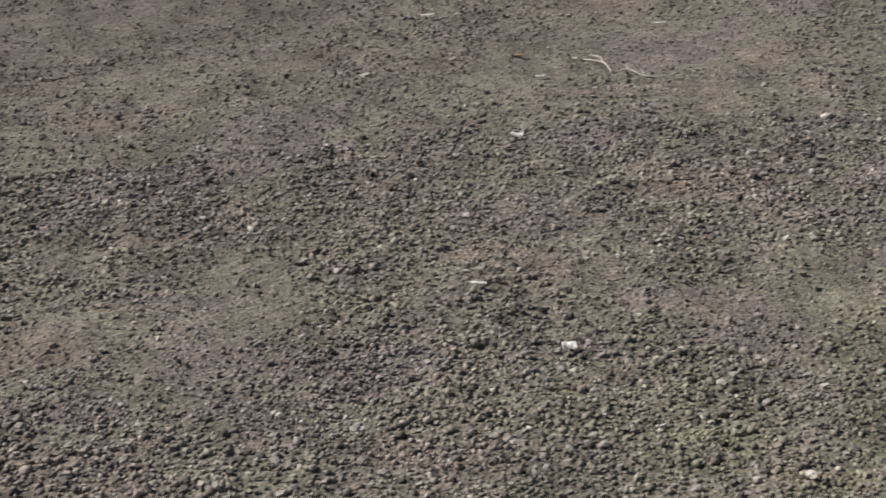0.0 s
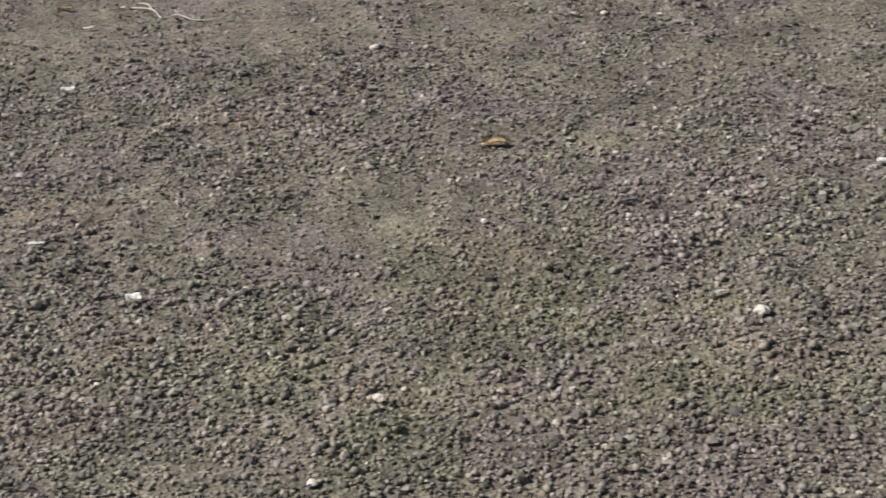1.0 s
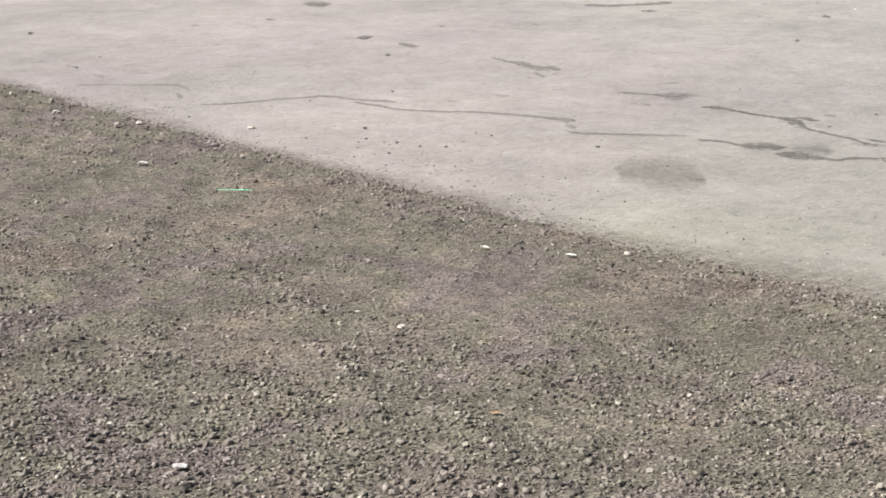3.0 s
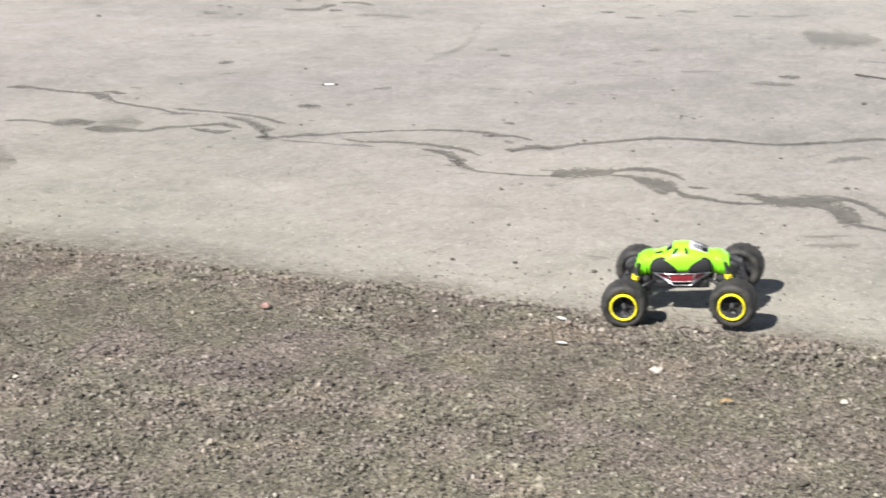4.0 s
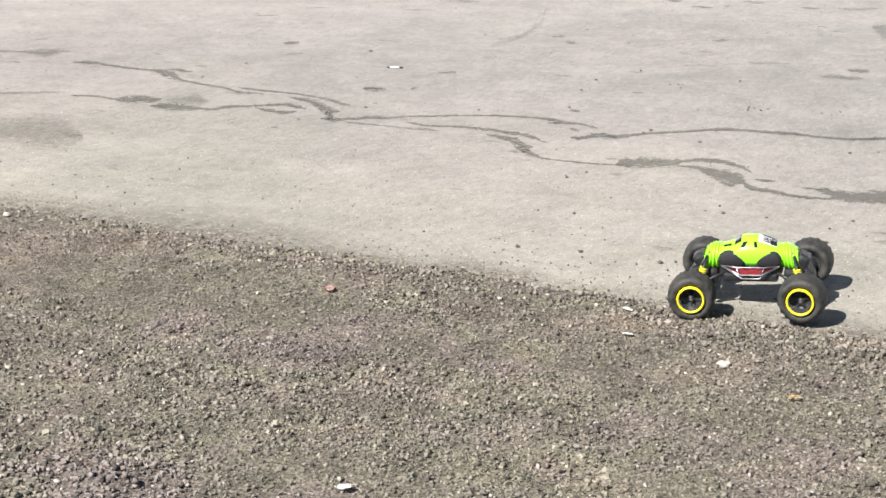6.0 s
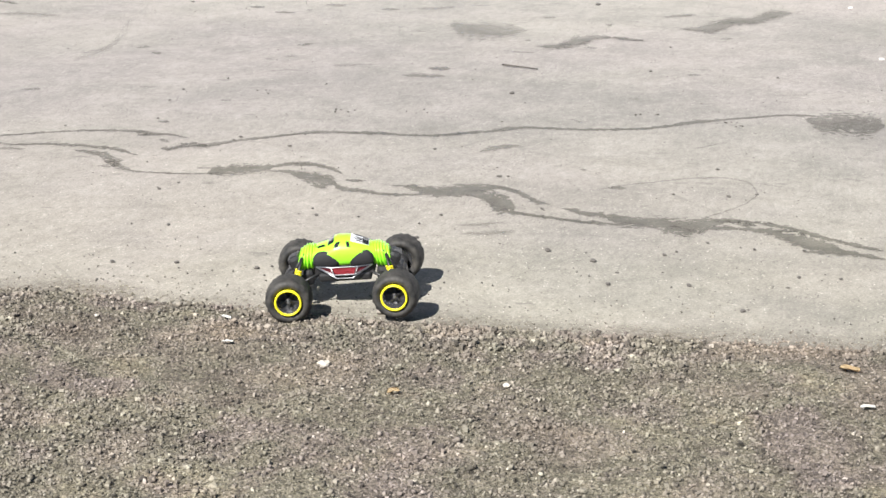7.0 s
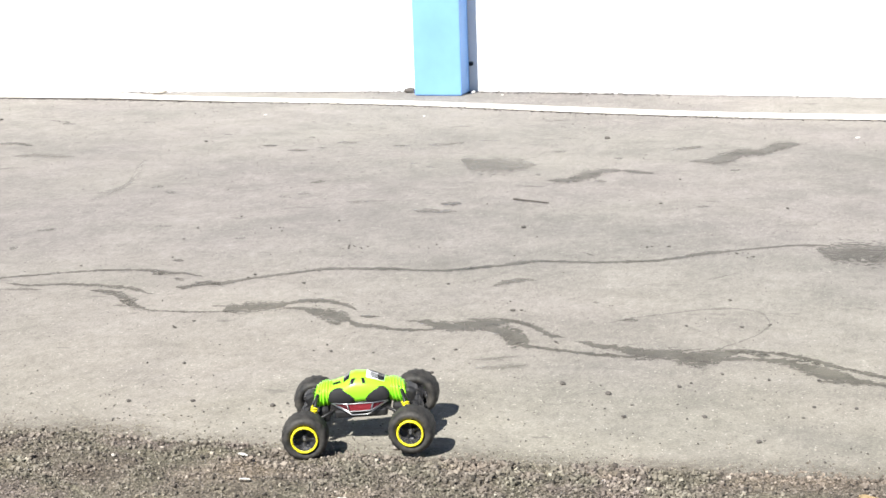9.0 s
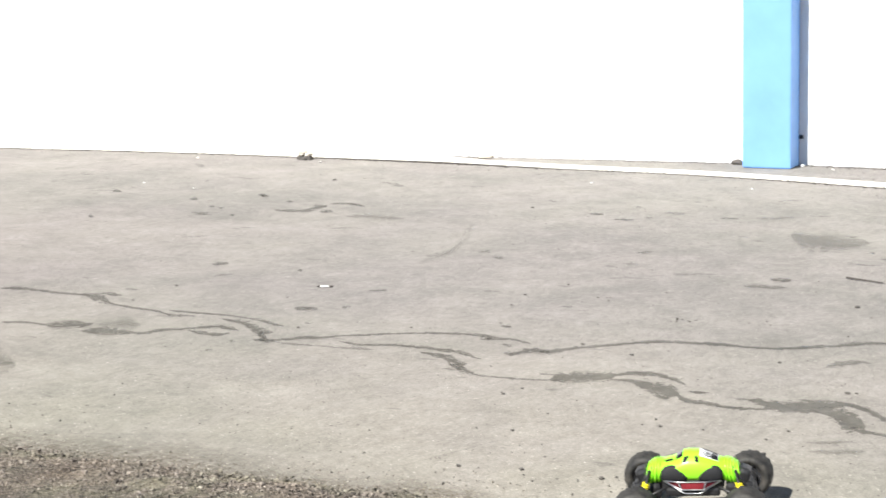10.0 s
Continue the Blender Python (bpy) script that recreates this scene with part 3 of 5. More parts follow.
# Damp trails on the asphalt: plan position and width along each one.
damp((-1.91, 5.95, 0.024), (-1.85, 5.95, 0.048), (-1.78, 5.92, 0.119), (-1.72, 5.90, 0.156), (-1.67, 5.91, 0.149), (-1.62, 5.94, 0.165), (-1.59, 5.96, 0.149), (-1.56, 6.00, 0.079), (-1.52, 6.01, 0.056), (-1.47, 5.98, 0.055), (-1.40, 5.91, 0.076), (-1.35, 5.85, 0.060), (-1.29, 5.82, 0.022))
damp((-1.63, 5.92, 0.116), (-1.58, 5.90, 0.099), (-1.53, 5.87, 0.145), (-1.50, 5.82, 0.239), (-1.45, 5.80, 0.273), (-1.42, 5.77, 0.204), (-1.40, 5.76, 0.124))
damp((-1.44, 5.72, 0.080), (-1.39, 5.69, 0.057), (-1.32, 5.67, 0.035), (-1.24, 5.65, 0.035), (-1.14, 5.63, 0.035), (-1.04, 5.62, 0.041), (-1.01, 5.62, 0.048))
damp((-1.25, 5.78, 0.022), (-1.18, 5.75, 0.057), (-1.14, 5.73, 0.056), (-1.09, 5.72, 0.063), (-1.03, 5.67, 0.144), (-0.97, 5.66, 0.136), (-0.92, 5.67, 0.136), (-0.88, 5.66, 0.162), (-0.84, 5.64, 0.200), (-0.78, 5.65, 0.193), (-0.74, 5.69, 0.148), (-0.69, 5.74, 0.055), (-0.62, 5.71, 0.047), (-0.58, 5.70, 0.046))
damp((-0.75, 5.75, 0.041), (-0.60, 5.74, 0.041), (-0.47, 5.69, 0.046), (-0.38, 5.62, 0.046), (-0.29, 5.56, 0.038), (-0.17, 5.50, 0.037))
damp((-0.74, 5.64, 0.101), (-0.67, 5.65, 0.046), (-0.58, 5.65, 0.053), (-0.50, 5.62, 0.105), (-0.42, 5.55, 0.173), (-0.37, 5.51, 0.158), (-0.30, 5.47, 0.086), (-0.23, 5.44, 0.048), (-0.16, 5.41, 0.042))
drying((-0.76, 5.77, 0.020), (-0.71, 5.85, 0.028), (-0.66, 5.95, 0.029), (-0.64, 6.03, 0.037), (-0.63, 6.10, 0.068), (-0.65, 6.19, 0.063), (-0.68, 6.26, 0.040), (-0.74, 6.30, 0.024), (-0.82, 6.30, 0.033), (-0.90, 6.27, 0.024), (-0.97, 6.22, 0.024), (-1.04, 6.17, 0.024), (-1.11, 6.12, 0.023), (-1.18, 6.04, 0.023))
drying((-1.53, 5.50, 0.041), (-1.47, 5.52, 0.048), (-1.39, 5.57, 0.035))
drying((-1.50, 5.40, 0.053), (-1.41, 5.43, 0.072), (-1.33, 5.47, 0.066))
half_dry((-1.15, 6.08, 0.039), (-1.10, 6.09, 0.055), (-1.08, 6.08, 0.032))
half_dry((-1.30, 6.32, 0.034), (-1.27, 6.32, 0.042))
damp((-2.85, 6.39, 0.050), (-2.81, 6.40, 0.078), (-2.76, 6.46, 0.039), (-2.69, 6.54, 0.040), (-2.62, 6.59, 0.040), (-2.53, 6.67, 0.041), (-2.47, 6.71, 0.051), (-2.38, 6.73, 0.040), (-2.29, 6.74, 0.050), (-2.20, 6.75, 0.050), (-2.11, 6.74, 0.029), (-1.99, 6.75, 0.040), (-1.90, 6.80, 0.039), (-1.78, 6.87, 0.040), (-1.68, 6.93, 0.040))
damp((-1.78, 6.90, 0.052), (-1.68, 6.96, 0.042), (-1.58, 6.97, 0.041), (-1.42, 6.98, 0.041), (-1.28, 7.01, 0.042), (-1.18, 7.05, 0.042), (-1.08, 7.13, 0.052), (-1.00, 7.21, 0.064), (-0.89, 7.28, 0.032), (-0.79, 7.34, 0.032), (-0.68, 7.40, 0.032), (-0.53, 7.42, 0.043))
worn((-4.05, 6.19, 0.043), (-3.97, 6.21, 0.044), (-3.91, 6.25, 0.044), (-3.86, 6.30, 0.065), (-3.79, 6.32, 0.044), (-3.72, 6.39, 0.033), (-3.64, 6.43, 0.032), (-3.54, 6.49, 0.033), (-3.43, 6.54, 0.033), (-3.31, 6.57, 0.043), (-3.22, 6.58, 0.043), (-3.16, 6.57, 0.085), (-3.10, 6.55, 0.053), (-3.03, 6.55, 0.042), (-2.98, 6.53, 0.042), (-2.93, 6.51, 0.061))
worn((-3.16, 6.51, 0.031), (-3.09, 6.54, 0.052))
worn((-2.97, 6.32, 0.088), (-2.93, 6.32, 0.088), (-2.91, 6.34, 0.059), (-2.89, 6.40, 0.098), (-2.84, 6.40, 0.098), (-2.80, 6.40, 0.078))
half_dry((-3.03, 6.45, 0.062), (-2.98, 6.44, 0.060))
worn((-4.04, 6.18, 0.054), (-3.98, 6.19, 0.065), (-3.93, 6.19, 0.043))
half_dry((-3.93, 6.18, 0.032), (-3.84, 6.17, 0.032), (-3.74, 6.18, 0.031), (-3.63, 6.18, 0.031), (-3.56, 6.19, 0.041), (-3.48, 6.20, 0.031))
worn((-3.69, 6.28, 0.032), (-3.61, 6.26, 0.042), (-3.55, 6.26, 0.032), (-3.46, 6.29, 0.042), (-3.38, 6.30, 0.051), (-3.31, 6.30, 0.051), (-3.24, 6.29, 0.051), (-3.17, 6.28, 0.070), (-3.09, 6.25, 0.059), (-3.04, 6.21, 0.039), (-3.00, 6.20, 0.019))
worn((-3.29, 6.22, 0.030), (-3.22, 6.20, 0.059), (-3.16, 6.18, 0.097), (-3.10, 6.13, 0.161), (-3.05, 6.08, 0.187), (-3.03, 6.09, 0.122), (-3.02, 6.11, 0.047))
worn((-3.09, 6.08, 0.093), (-3.01, 6.02, 0.109), (-2.95, 5.98, 0.071), (-2.90, 5.95, 0.035), (-2.82, 5.95, 0.026), (-2.76, 5.95, 0.026), (-2.69, 5.96, 0.026), (-2.60, 5.98, 0.026))
half_dry((-3.08, 6.00, 0.028), (-3.02, 6.00, 0.046))
damp((-2.62, 5.97, 0.103), (-2.61, 6.02, 0.165), (-2.58, 6.03, 0.156), (-2.54, 6.05, 0.148), (-2.49, 6.08, 0.122), (-2.45, 6.10, 0.097), (-2.42, 6.13, 0.052), (-2.37, 6.18, 0.062), (-2.33, 6.20, 0.053), (-2.28, 6.19, 0.053), (-2.24, 6.17, 0.060), (-2.18, 6.13, 0.051), (-2.13, 6.08, 0.041))
half_dry((-2.70, 6.05, 0.017), (-2.64, 6.06, 0.043))
damp((-2.42, 6.06, 0.027), (-2.35, 6.07, 0.043), (-2.30, 6.04, 0.085), (-2.25, 6.01, 0.158), (-2.20, 5.99, 0.172), (-2.15, 5.96, 0.170), (-2.12, 5.95, 0.112), (-2.09, 5.90, 0.071), (-2.05, 5.87, 0.055), (-1.98, 5.86, 0.046), (-1.89, 5.83, 0.038), (-1.81, 5.84, 0.030), (-1.76, 5.85, 0.045))
damp((-2.19, 5.89, 0.040), (-2.12, 5.88, 0.048))
worn((-2.09, 5.99, 0.048), (-2.05, 5.99, 0.040), (-2.01, 6.00, 0.024))
half_dry((-1.73, 6.51, 0.065), (-1.69, 6.59, 0.076), (-1.63, 6.64, 0.066), (-1.58, 6.63, 0.038))
worn((-5.84, 6.75, 0.061), (-5.74, 6.78, 0.092), (-5.64, 6.77, 0.060), (-5.50, 6.75, 0.058), (-5.37, 6.75, 0.058), (-5.32, 6.75, 0.100), (-5.28, 6.73, 0.198), (-5.21, 6.71, 0.225), (-5.15, 6.67, 0.152), (-5.07, 6.61, 0.054), (-5.00, 6.59, 0.053), (-4.87, 6.56, 0.052), (-4.78, 6.54, 0.051), (-4.68, 6.50, 0.050), (-4.62, 6.50, 0.050), (-4.54, 6.51, 0.037))
worn((-5.30, 6.81, 0.072), (-5.24, 6.81, 0.072), (-5.20, 6.80, 0.085), (-5.15, 6.80, 0.042))
worn((-4.74, 6.58, 0.039), (-4.64, 6.57, 0.051), (-4.52, 6.57, 0.037), (-4.40, 6.57, 0.037), (-4.30, 6.55, 0.037), (-4.21, 6.52, 0.072), (-4.12, 6.48, 0.047), (-4.06, 6.46, 0.035))
worn((-4.42, 6.50, 0.036), (-4.33, 6.48, 0.059), (-4.27, 6.46, 0.095), (-4.19, 6.40, 0.163), (-4.11, 6.34, 0.216), (-4.07, 6.34, 0.135), (-4.04, 6.34, 0.045))
worn((-4.07, 6.26, 0.155), (-4.01, 6.24, 0.142))
worn((-5.31, 6.11, 0.050), (-5.19, 6.15, 0.038), (-5.08, 6.13, 0.048), (-5.03, 6.15, 0.146), (-4.99, 6.17, 0.159), (-4.93, 6.19, 0.146), (-4.89, 6.23, 0.049))
worn((-4.85, 6.08, 0.058), (-4.80, 6.10, 0.106), (-4.75, 6.12, 0.141), (-4.69, 6.12, 0.128), (-4.63, 6.13, 0.069), (-4.56, 6.14, 0.047), (-4.53, 6.21, 0.059), (-4.48, 6.25, 0.047), (-4.42, 6.29, 0.047), (-4.36, 6.34, 0.058), (-4.29, 6.35, 0.081), (-4.20, 6.32, 0.102))
worn((-4.42, 6.25, 0.035), (-4.34, 6.23, 0.069), (-4.24, 6.22, 0.078), (-4.21, 6.27, 0.045))
drying((-4.86, 6.21, 0.097), (-4.80, 6.26, 0.279), (-4.73, 6.27, 0.314), (-4.67, 6.27, 0.144))
half_dry((-5.24, 6.93, 0.044), (-5.17, 6.95, 0.044))
half_dry((-5.05, 6.71, 0.054), (-5.02, 6.72, 0.041))
half_dry((-4.13, 6.13, 0.044), (-4.10, 6.14, 0.043))
half_dry((-4.13, 5.95, 0.031), (-4.10, 5.97, 0.032))
drying((-5.00, 5.91, 0.035), (-4.94, 5.91, 0.035))
half_dry((-4.22, 6.81, 0.077), (-4.13, 6.84, 0.076))
half_dry((-4.01, 6.54, 0.047), (-3.98, 6.55, 0.048))
half_dry((-7.99, 5.23, 0.054), (-7.89, 5.33, 0.053), (-7.82, 5.46, 0.054), (-7.76, 5.60, 0.054), (-7.69, 5.73, 0.055), (-7.63, 5.81, 0.073), (-7.47, 5.83, 0.053), (-7.36, 5.86, 0.070), (-7.27, 5.90, 0.070), (-7.18, 5.91, 0.069))
half_dry((-7.38, 5.78, 0.052), (-7.27, 5.78, 0.069), (-7.14, 5.79, 0.067), (-7.06, 5.78, 0.066), (-6.94, 5.81, 0.049), (-6.78, 5.88, 0.048), (-6.67, 5.96, 0.047), (-6.59, 5.99, 0.063), (-6.48, 6.03, 0.078), (-6.38, 6.05, 0.061), (-6.28, 6.07, 0.061), (-6.18, 6.08, 0.105), (-6.07, 6.11, 0.148))
drying((-6.04, 6.00, 0.174), (-5.94, 5.98, 0.142))
half_dry((-5.92, 5.89, 0.084), (-5.83, 5.90, 0.069), (-5.69, 5.98, 0.040), (-5.55, 6.06, 0.054), (-5.40, 6.15, 0.040))
half_dry((-6.47, 6.81, 0.069), (-6.29, 6.87, 0.051), (-6.19, 6.89, 0.169), (-6.13, 6.91, 0.202), (-6.11, 6.97, 0.102), (-6.05, 6.98, 0.050))
half_dry((-7.93, 7.27, 0.091), (-7.70, 7.20, 0.110), (-7.57, 7.19, 0.193), (-7.40, 7.14, 0.166), (-7.35, 7.19, 0.145), (-7.24, 7.17, 0.143))
drying((-7.30, 7.02, 0.242), (-7.11, 6.92, 0.349))
drying((-9.14, 5.14, 0.085), (-9.03, 5.25, 0.064), (-8.82, 5.39, 0.062), (-8.65, 5.51, 0.103), (-8.43, 5.46, 0.138))
drying((-8.34, 5.31, 0.382), (-8.27, 5.31, 0.227))
damp((-11.18, 8.30, 0.149), (-11.08, 8.32, 0.296), (-10.96, 8.41, 0.258))
worn((-9.32, 7.34, 0.110), (-9.26, 7.36, 0.191), (-9.26, 7.44, 0.109))
half_dry((-8.88, 7.33, 0.156), (-8.77, 7.31, 0.153), (-8.64, 7.30, 0.125))
half_dry((-10.66, 7.57, 0.098), (-10.54, 7.58, 0.130))
worn((-9.22, 9.37, 0.200), (-9.02, 9.49, 0.132), (-8.87, 9.68, 0.166), (-8.77, 9.82, 0.234))
worn((-8.65, 9.35, 0.125), (-8.55, 9.41, 0.125))
half_dry((-8.39, 9.47, 0.062), (-8.33, 9.51, 0.062))
drying((-5.18, 5.43, 0.134), (-5.09, 5.43, 0.519), (-4.96, 5.48, 0.716), (-4.83, 5.50, 0.616), (-4.70, 5.47, 0.309))
worn((-5.88, 9.35, 0.119), (-5.75, 9.37, 0.118), (-5.68, 9.41, 0.165), (-5.69, 9.54, 0.193), (-5.64, 9.59, 0.121))
worn((-5.67, 9.68, 0.073), (-5.58, 9.72, 0.098), (-5.41, 9.64, 0.095))
half_dry((-5.60, 9.43, 0.070), (-5.54, 9.45, 0.070))
worn((-6.34, 9.89, 0.107), (-6.29, 9.92, 0.134))
drying((-6.34, 9.11, 0.143), (-6.22, 9.15, 0.143))
drying((-5.32, 9.24, 0.109), (-5.24, 9.29, 0.198), (-5.13, 9.29, 0.218), (-5.03, 9.28, 0.195), (-4.93, 9.27, 0.064))
faded((-4.45, 9.14, 0.324), (-4.32, 8.84, 0.342), (-4.21, 8.47, 0.316), (-4.20, 8.30, 0.254), (-4.24, 8.17, 0.233))
faded((-4.47, 9.23, 0.330), (-4.38, 8.92, 0.349), (-4.28, 8.66, 0.348), (-4.20, 8.39, 0.330), (-4.18, 8.22, 0.268), (-4.19, 8.01, 0.209))
half_dry((-4.04, 8.37, 0.051), (-3.98, 8.42, 0.068))
half_dry((-3.90, 8.25, 0.099), (-3.84, 8.25, 0.081))
half_dry((-3.25, 8.59, 0.067), (-3.18, 8.66, 0.085))
drying((-2.88, 8.10, 0.088), (-2.77, 8.13, 0.089))
drying((-3.27, 8.20, 0.078), (-3.22, 8.21, 0.062))
drying((-3.20, 8.28, 0.079), (-3.14, 8.31, 0.078))
worn((-3.97, 9.75, 0.087), (-3.88, 9.77, 0.066))
worn((-3.76, 9.60, 0.063), (-3.63, 9.61, 0.063))
half_dry((-3.61, 9.70, 0.063), (-3.56, 9.72, 0.064))
half_dry((-3.56, 9.89, 0.065), (-3.52, 9.92, 0.066), (-3.42, 9.91, 0.065))
half_dry((-3.81, 10.08, 0.068), (-3.76, 10.09, 0.069))
half_dry((-5.72, 10.55, 0.083), (-5.58, 10.52, 0.109))
half_dry((-4.09, 7.27, 0.068), (-4.01, 7.31, 0.068))
half_dry((-4.21, 6.79, 0.087), (-4.10, 6.82, 0.075))
half_dry((-4.01, 6.87, 0.075), (-3.99, 6.92, 0.051))
drying((-3.58, 7.43, 0.081), (-3.49, 7.45, 0.067))
worn((-3.18, 6.76, 0.067), (-3.13, 6.77, 0.045))
half_dry((-3.19, 9.80, 0.084), (-3.08, 9.82, 0.062))
drying((-2.99, 9.86, 0.146), (-2.89, 9.88, 0.126), (-2.79, 9.97, 0.084))
half_dry((-2.65, 9.35, 0.242), (-2.52, 9.22, 0.453), (-2.39, 9.19, 0.429), (-2.30, 9.22, 0.358), (-2.20, 9.25, 0.143))
damp((-2.04, 8.79, 0.064), (-1.96, 8.80, 0.113), (-1.91, 8.86, 0.211), (-1.88, 8.93, 0.246), (-1.84, 9.01, 0.217), (-1.80, 9.10, 0.153), (-1.72, 9.12, 0.102))
damp((-1.72, 9.12, 0.067), (-1.64, 9.08, 0.067), (-1.54, 9.05, 0.066))
half_dry((-1.80, 8.80, 0.064), (-1.73, 8.79, 0.063))
damp((-1.42, 9.44, 0.053), (-1.32, 9.44, 0.141), (-1.27, 9.50, 0.286), (-1.21, 9.60, 0.364), (-1.18, 9.72, 0.279), (-1.09, 9.74, 0.186), (-1.06, 9.81, 0.263), (-1.01, 9.93, 0.270), (-0.94, 10.02, 0.176), (-0.89, 10.06, 0.078))
half_dry((-1.57, 9.77, 0.057), (-1.51, 9.85, 0.097), (-1.40, 9.91, 0.097))
half_dry((-2.21, 9.67, 0.096), (-2.14, 9.70, 0.097))
half_dry((-1.17, 9.16, 0.067), (-1.11, 9.18, 0.084))
half_dry((-1.19, 8.18, 0.040), (-1.12, 8.19, 0.053))
half_dry((-1.83, 9.48, 0.072), (-1.78, 9.49, 0.073))
half_dry((-2.14, 8.94, 0.050), (-2.11, 8.96, 0.083))
worn((-2.41, 8.12, 0.087), (-2.30, 8.13, 0.101))
half_dry((-2.48, 7.92, 0.083), (-2.38, 7.94, 0.096), (-2.27, 7.94, 0.069))
worn((-0.58, 7.33, 0.097), (-0.49, 7.28, 0.339), (-0.38, 7.28, 0.400), (-0.26, 7.28, 0.387))
worn((-6.30, 9.85, 0.106), (-6.24, 9.87, 0.106))
worn((-6.68, 9.60, 0.121), (-6.62, 9.62, 0.147))
drying((-6.27, 9.05, 0.117), (-6.16, 9.09, 0.093))
worn((-6.04, 9.09, 0.106), (-6.01, 9.10, 0.106))
worn((-6.37, 9.36, 0.089), (-6.33, 9.37, 0.089))
worn((-6.27, 9.32, 0.087), (-6.23, 9.33, 0.087))
worn((-6.87, 8.79, 0.109), (-6.83, 8.80, 0.109))
worn((-7.41, 9.77, 0.132), (-7.34, 9.78, 0.130))
worn((-5.20, 7.63, 0.094), (-5.13, 7.68, 0.093))
worn((-5.99, 9.67, 0.090), (-5.95, 9.69, 0.091))
worn((-5.57, 9.36, 0.106), (-5.49, 9.40, 0.107))
worn((-4.68, 7.61, 0.072), (-4.66, 7.63, 0.072))


def smudges():
    """Small old drips and tyre smudges all over the yard, joined into one sheet of marks."""
    co, faces, uvs = [], [], []
    for k in range(60):
        x, y = float(rng.uniform(-11, 1.2)), float(5.0 + 6.8 * rng.random() ** 0.6)
        l, w = float(rng.uniform(0.02, 0.075) * (0.15 + 0.12 * y)), float(rng.uniform(0.01, 0.032) * (0.3 + 0.1 * y))
        a = float(rng.normal(0.1, 0.5))
        base = len(co)
        for i in range(9):
            u = i / 8 * 2 - 1
            half = w * math.sqrt(max(0.06, 1 - u * u)) * float(rng.uniform(0.55, 1.35))
            for v in (-1, 0, 1):
                px, py = u * l, half * v + 0.25 * w * math.sin(3 * u + k)
                co.append((x + px * math.cos(a) - py * math.sin(a), y + px * math.sin(a) + py * math.cos(a), 0.0006 + 0.000002 * k))
                uvs.append((i / 8, (v + 1) / 2))
        faces += [(base + i * 3 + v, base + i * 3 + 3 + v, base + i * 3 + 4 + v, base + i * 3 + 1 + v) for i in range(8) for v in (0, 1)]
    f = np.array(faces)
    ob = quick_mesh("old_smudges", np.array(co), f, mat_stain("old_smudge", 0.3, 2.4))
    ob.data.uv_layers.new(name="UVMap").data.foreach_set("uv", np.array(uvs, np.float32)[f.ravel()].ravel())
    tagged(ob, kind="stuff").parent = ground


smudges()


# ---- wall, pillar and edging ----
def wall_line(x):
    """The foot of the wall: two stretches that meet at a slight angle behind the pillar."""
    x = np.asarray(x, float)
    return 12.225 + np.where(x < -3.55, 0.05, -0.072) * (x + 3.55)


def wall():
    for name, slope, side in (("wall_west", 0.05, -1), ("wall_east", -0.072, 1)):
        bm = bmesh.new()
        box(bm, 42, 0.3, 3.3, pose(side * 20.98, 0.15, 1.6))
        ob = tagged(part(name, bm, M_WALL), "plain white painted wall standing in full sun", "wall", kind="structure")
        ob.matrix_basis = pose(-3.55, 12.225, 0, 0, 0, math.degrees(math.atan(slope)))


def pillar():
    base = tagged(new("pillar"), "light blue painted steel column standing against the white wall", "pillar")
    base.location = (-3.556, 12.095, 0)
    bm = bmesh.new()
    box(bm, 0.343, 0.22, 3.3, pose(0, 0, 1.652), 0.013)
    part("shaft", bm, M_BLUE, base)
    # set-back joint, coloured dark because its depth alone leaves it too bright
    bm = bmesh.new()
    box(bm, 0.3, 0.026, 3.3, pose(0, 0.117, 1.652), 0.003)
    part("spine", bm, M_JOINT, base, "dark joint between column and wall")
    bm = bmesh.new()
    revolve(bm, [(0.0, -0.016), (0.012, -0.016), (0.016, -0.008), (0.016, 0.012)], 6, None, pose(0.182, 0.112, 0.2, 0, 0, 90))
    part("bolt", bm, M_BLACK, base, "dark bolt head")


EDGING = [(-14, 11.64), (-9.96, 11.678), (-8.86, 11.735), (-7.81, 11.75), (-6.92, 11.735), (-5.9, 11.685), (-4.97, 11.60), (-4.12, 11.55), (-3.28, 11.41), (-2.47, 11.21), (-1.73, 11.085), (-0.82, 10.985), (2.5, 10.8)]


def edging():
    p = smooth_path(EDGING, 0.25)
    bm = bmesh.new()
    rings = []
    for x, y in p:
        h = 0.027 + 0.026 * min(1.0, max(0.0, (-x - 5.7) / 0.5)) + 0.006 * (field(x, y, 1.3) - 0.5)
        lift = 0.008 * max(0.0, float(field(x, 3 + y, 0.9)) - 0.35) + 0.009 * max(0.0, 1 - abs(x + 5.9) / 1.3)
        prof = [(0, 0.004), (0, h - 0.006), (0.008, h), (0.06, h), (0.066, h - 0.006), (0.066, 0.0)]
        rings.append([bm.verts.new((x, y + a, b + lift)) for a, b in prof])
    for a, b in zip(rings, rings[1:]):
        for k in range(6):
            bm.faces.new((a[k], b[k], b[(k + 1) % 6], a[(k + 1) % 6]))
    bm.faces.new(rings[0])
    bm.faces.new(list(reversed(rings[-1])))
    bmesh.ops.recalc_face_normals(bm, faces=bm.faces[:])
    tagged(part("edging_board", bm, M_EDGING), "long low white painted edging board lying on asphalt", "edging")


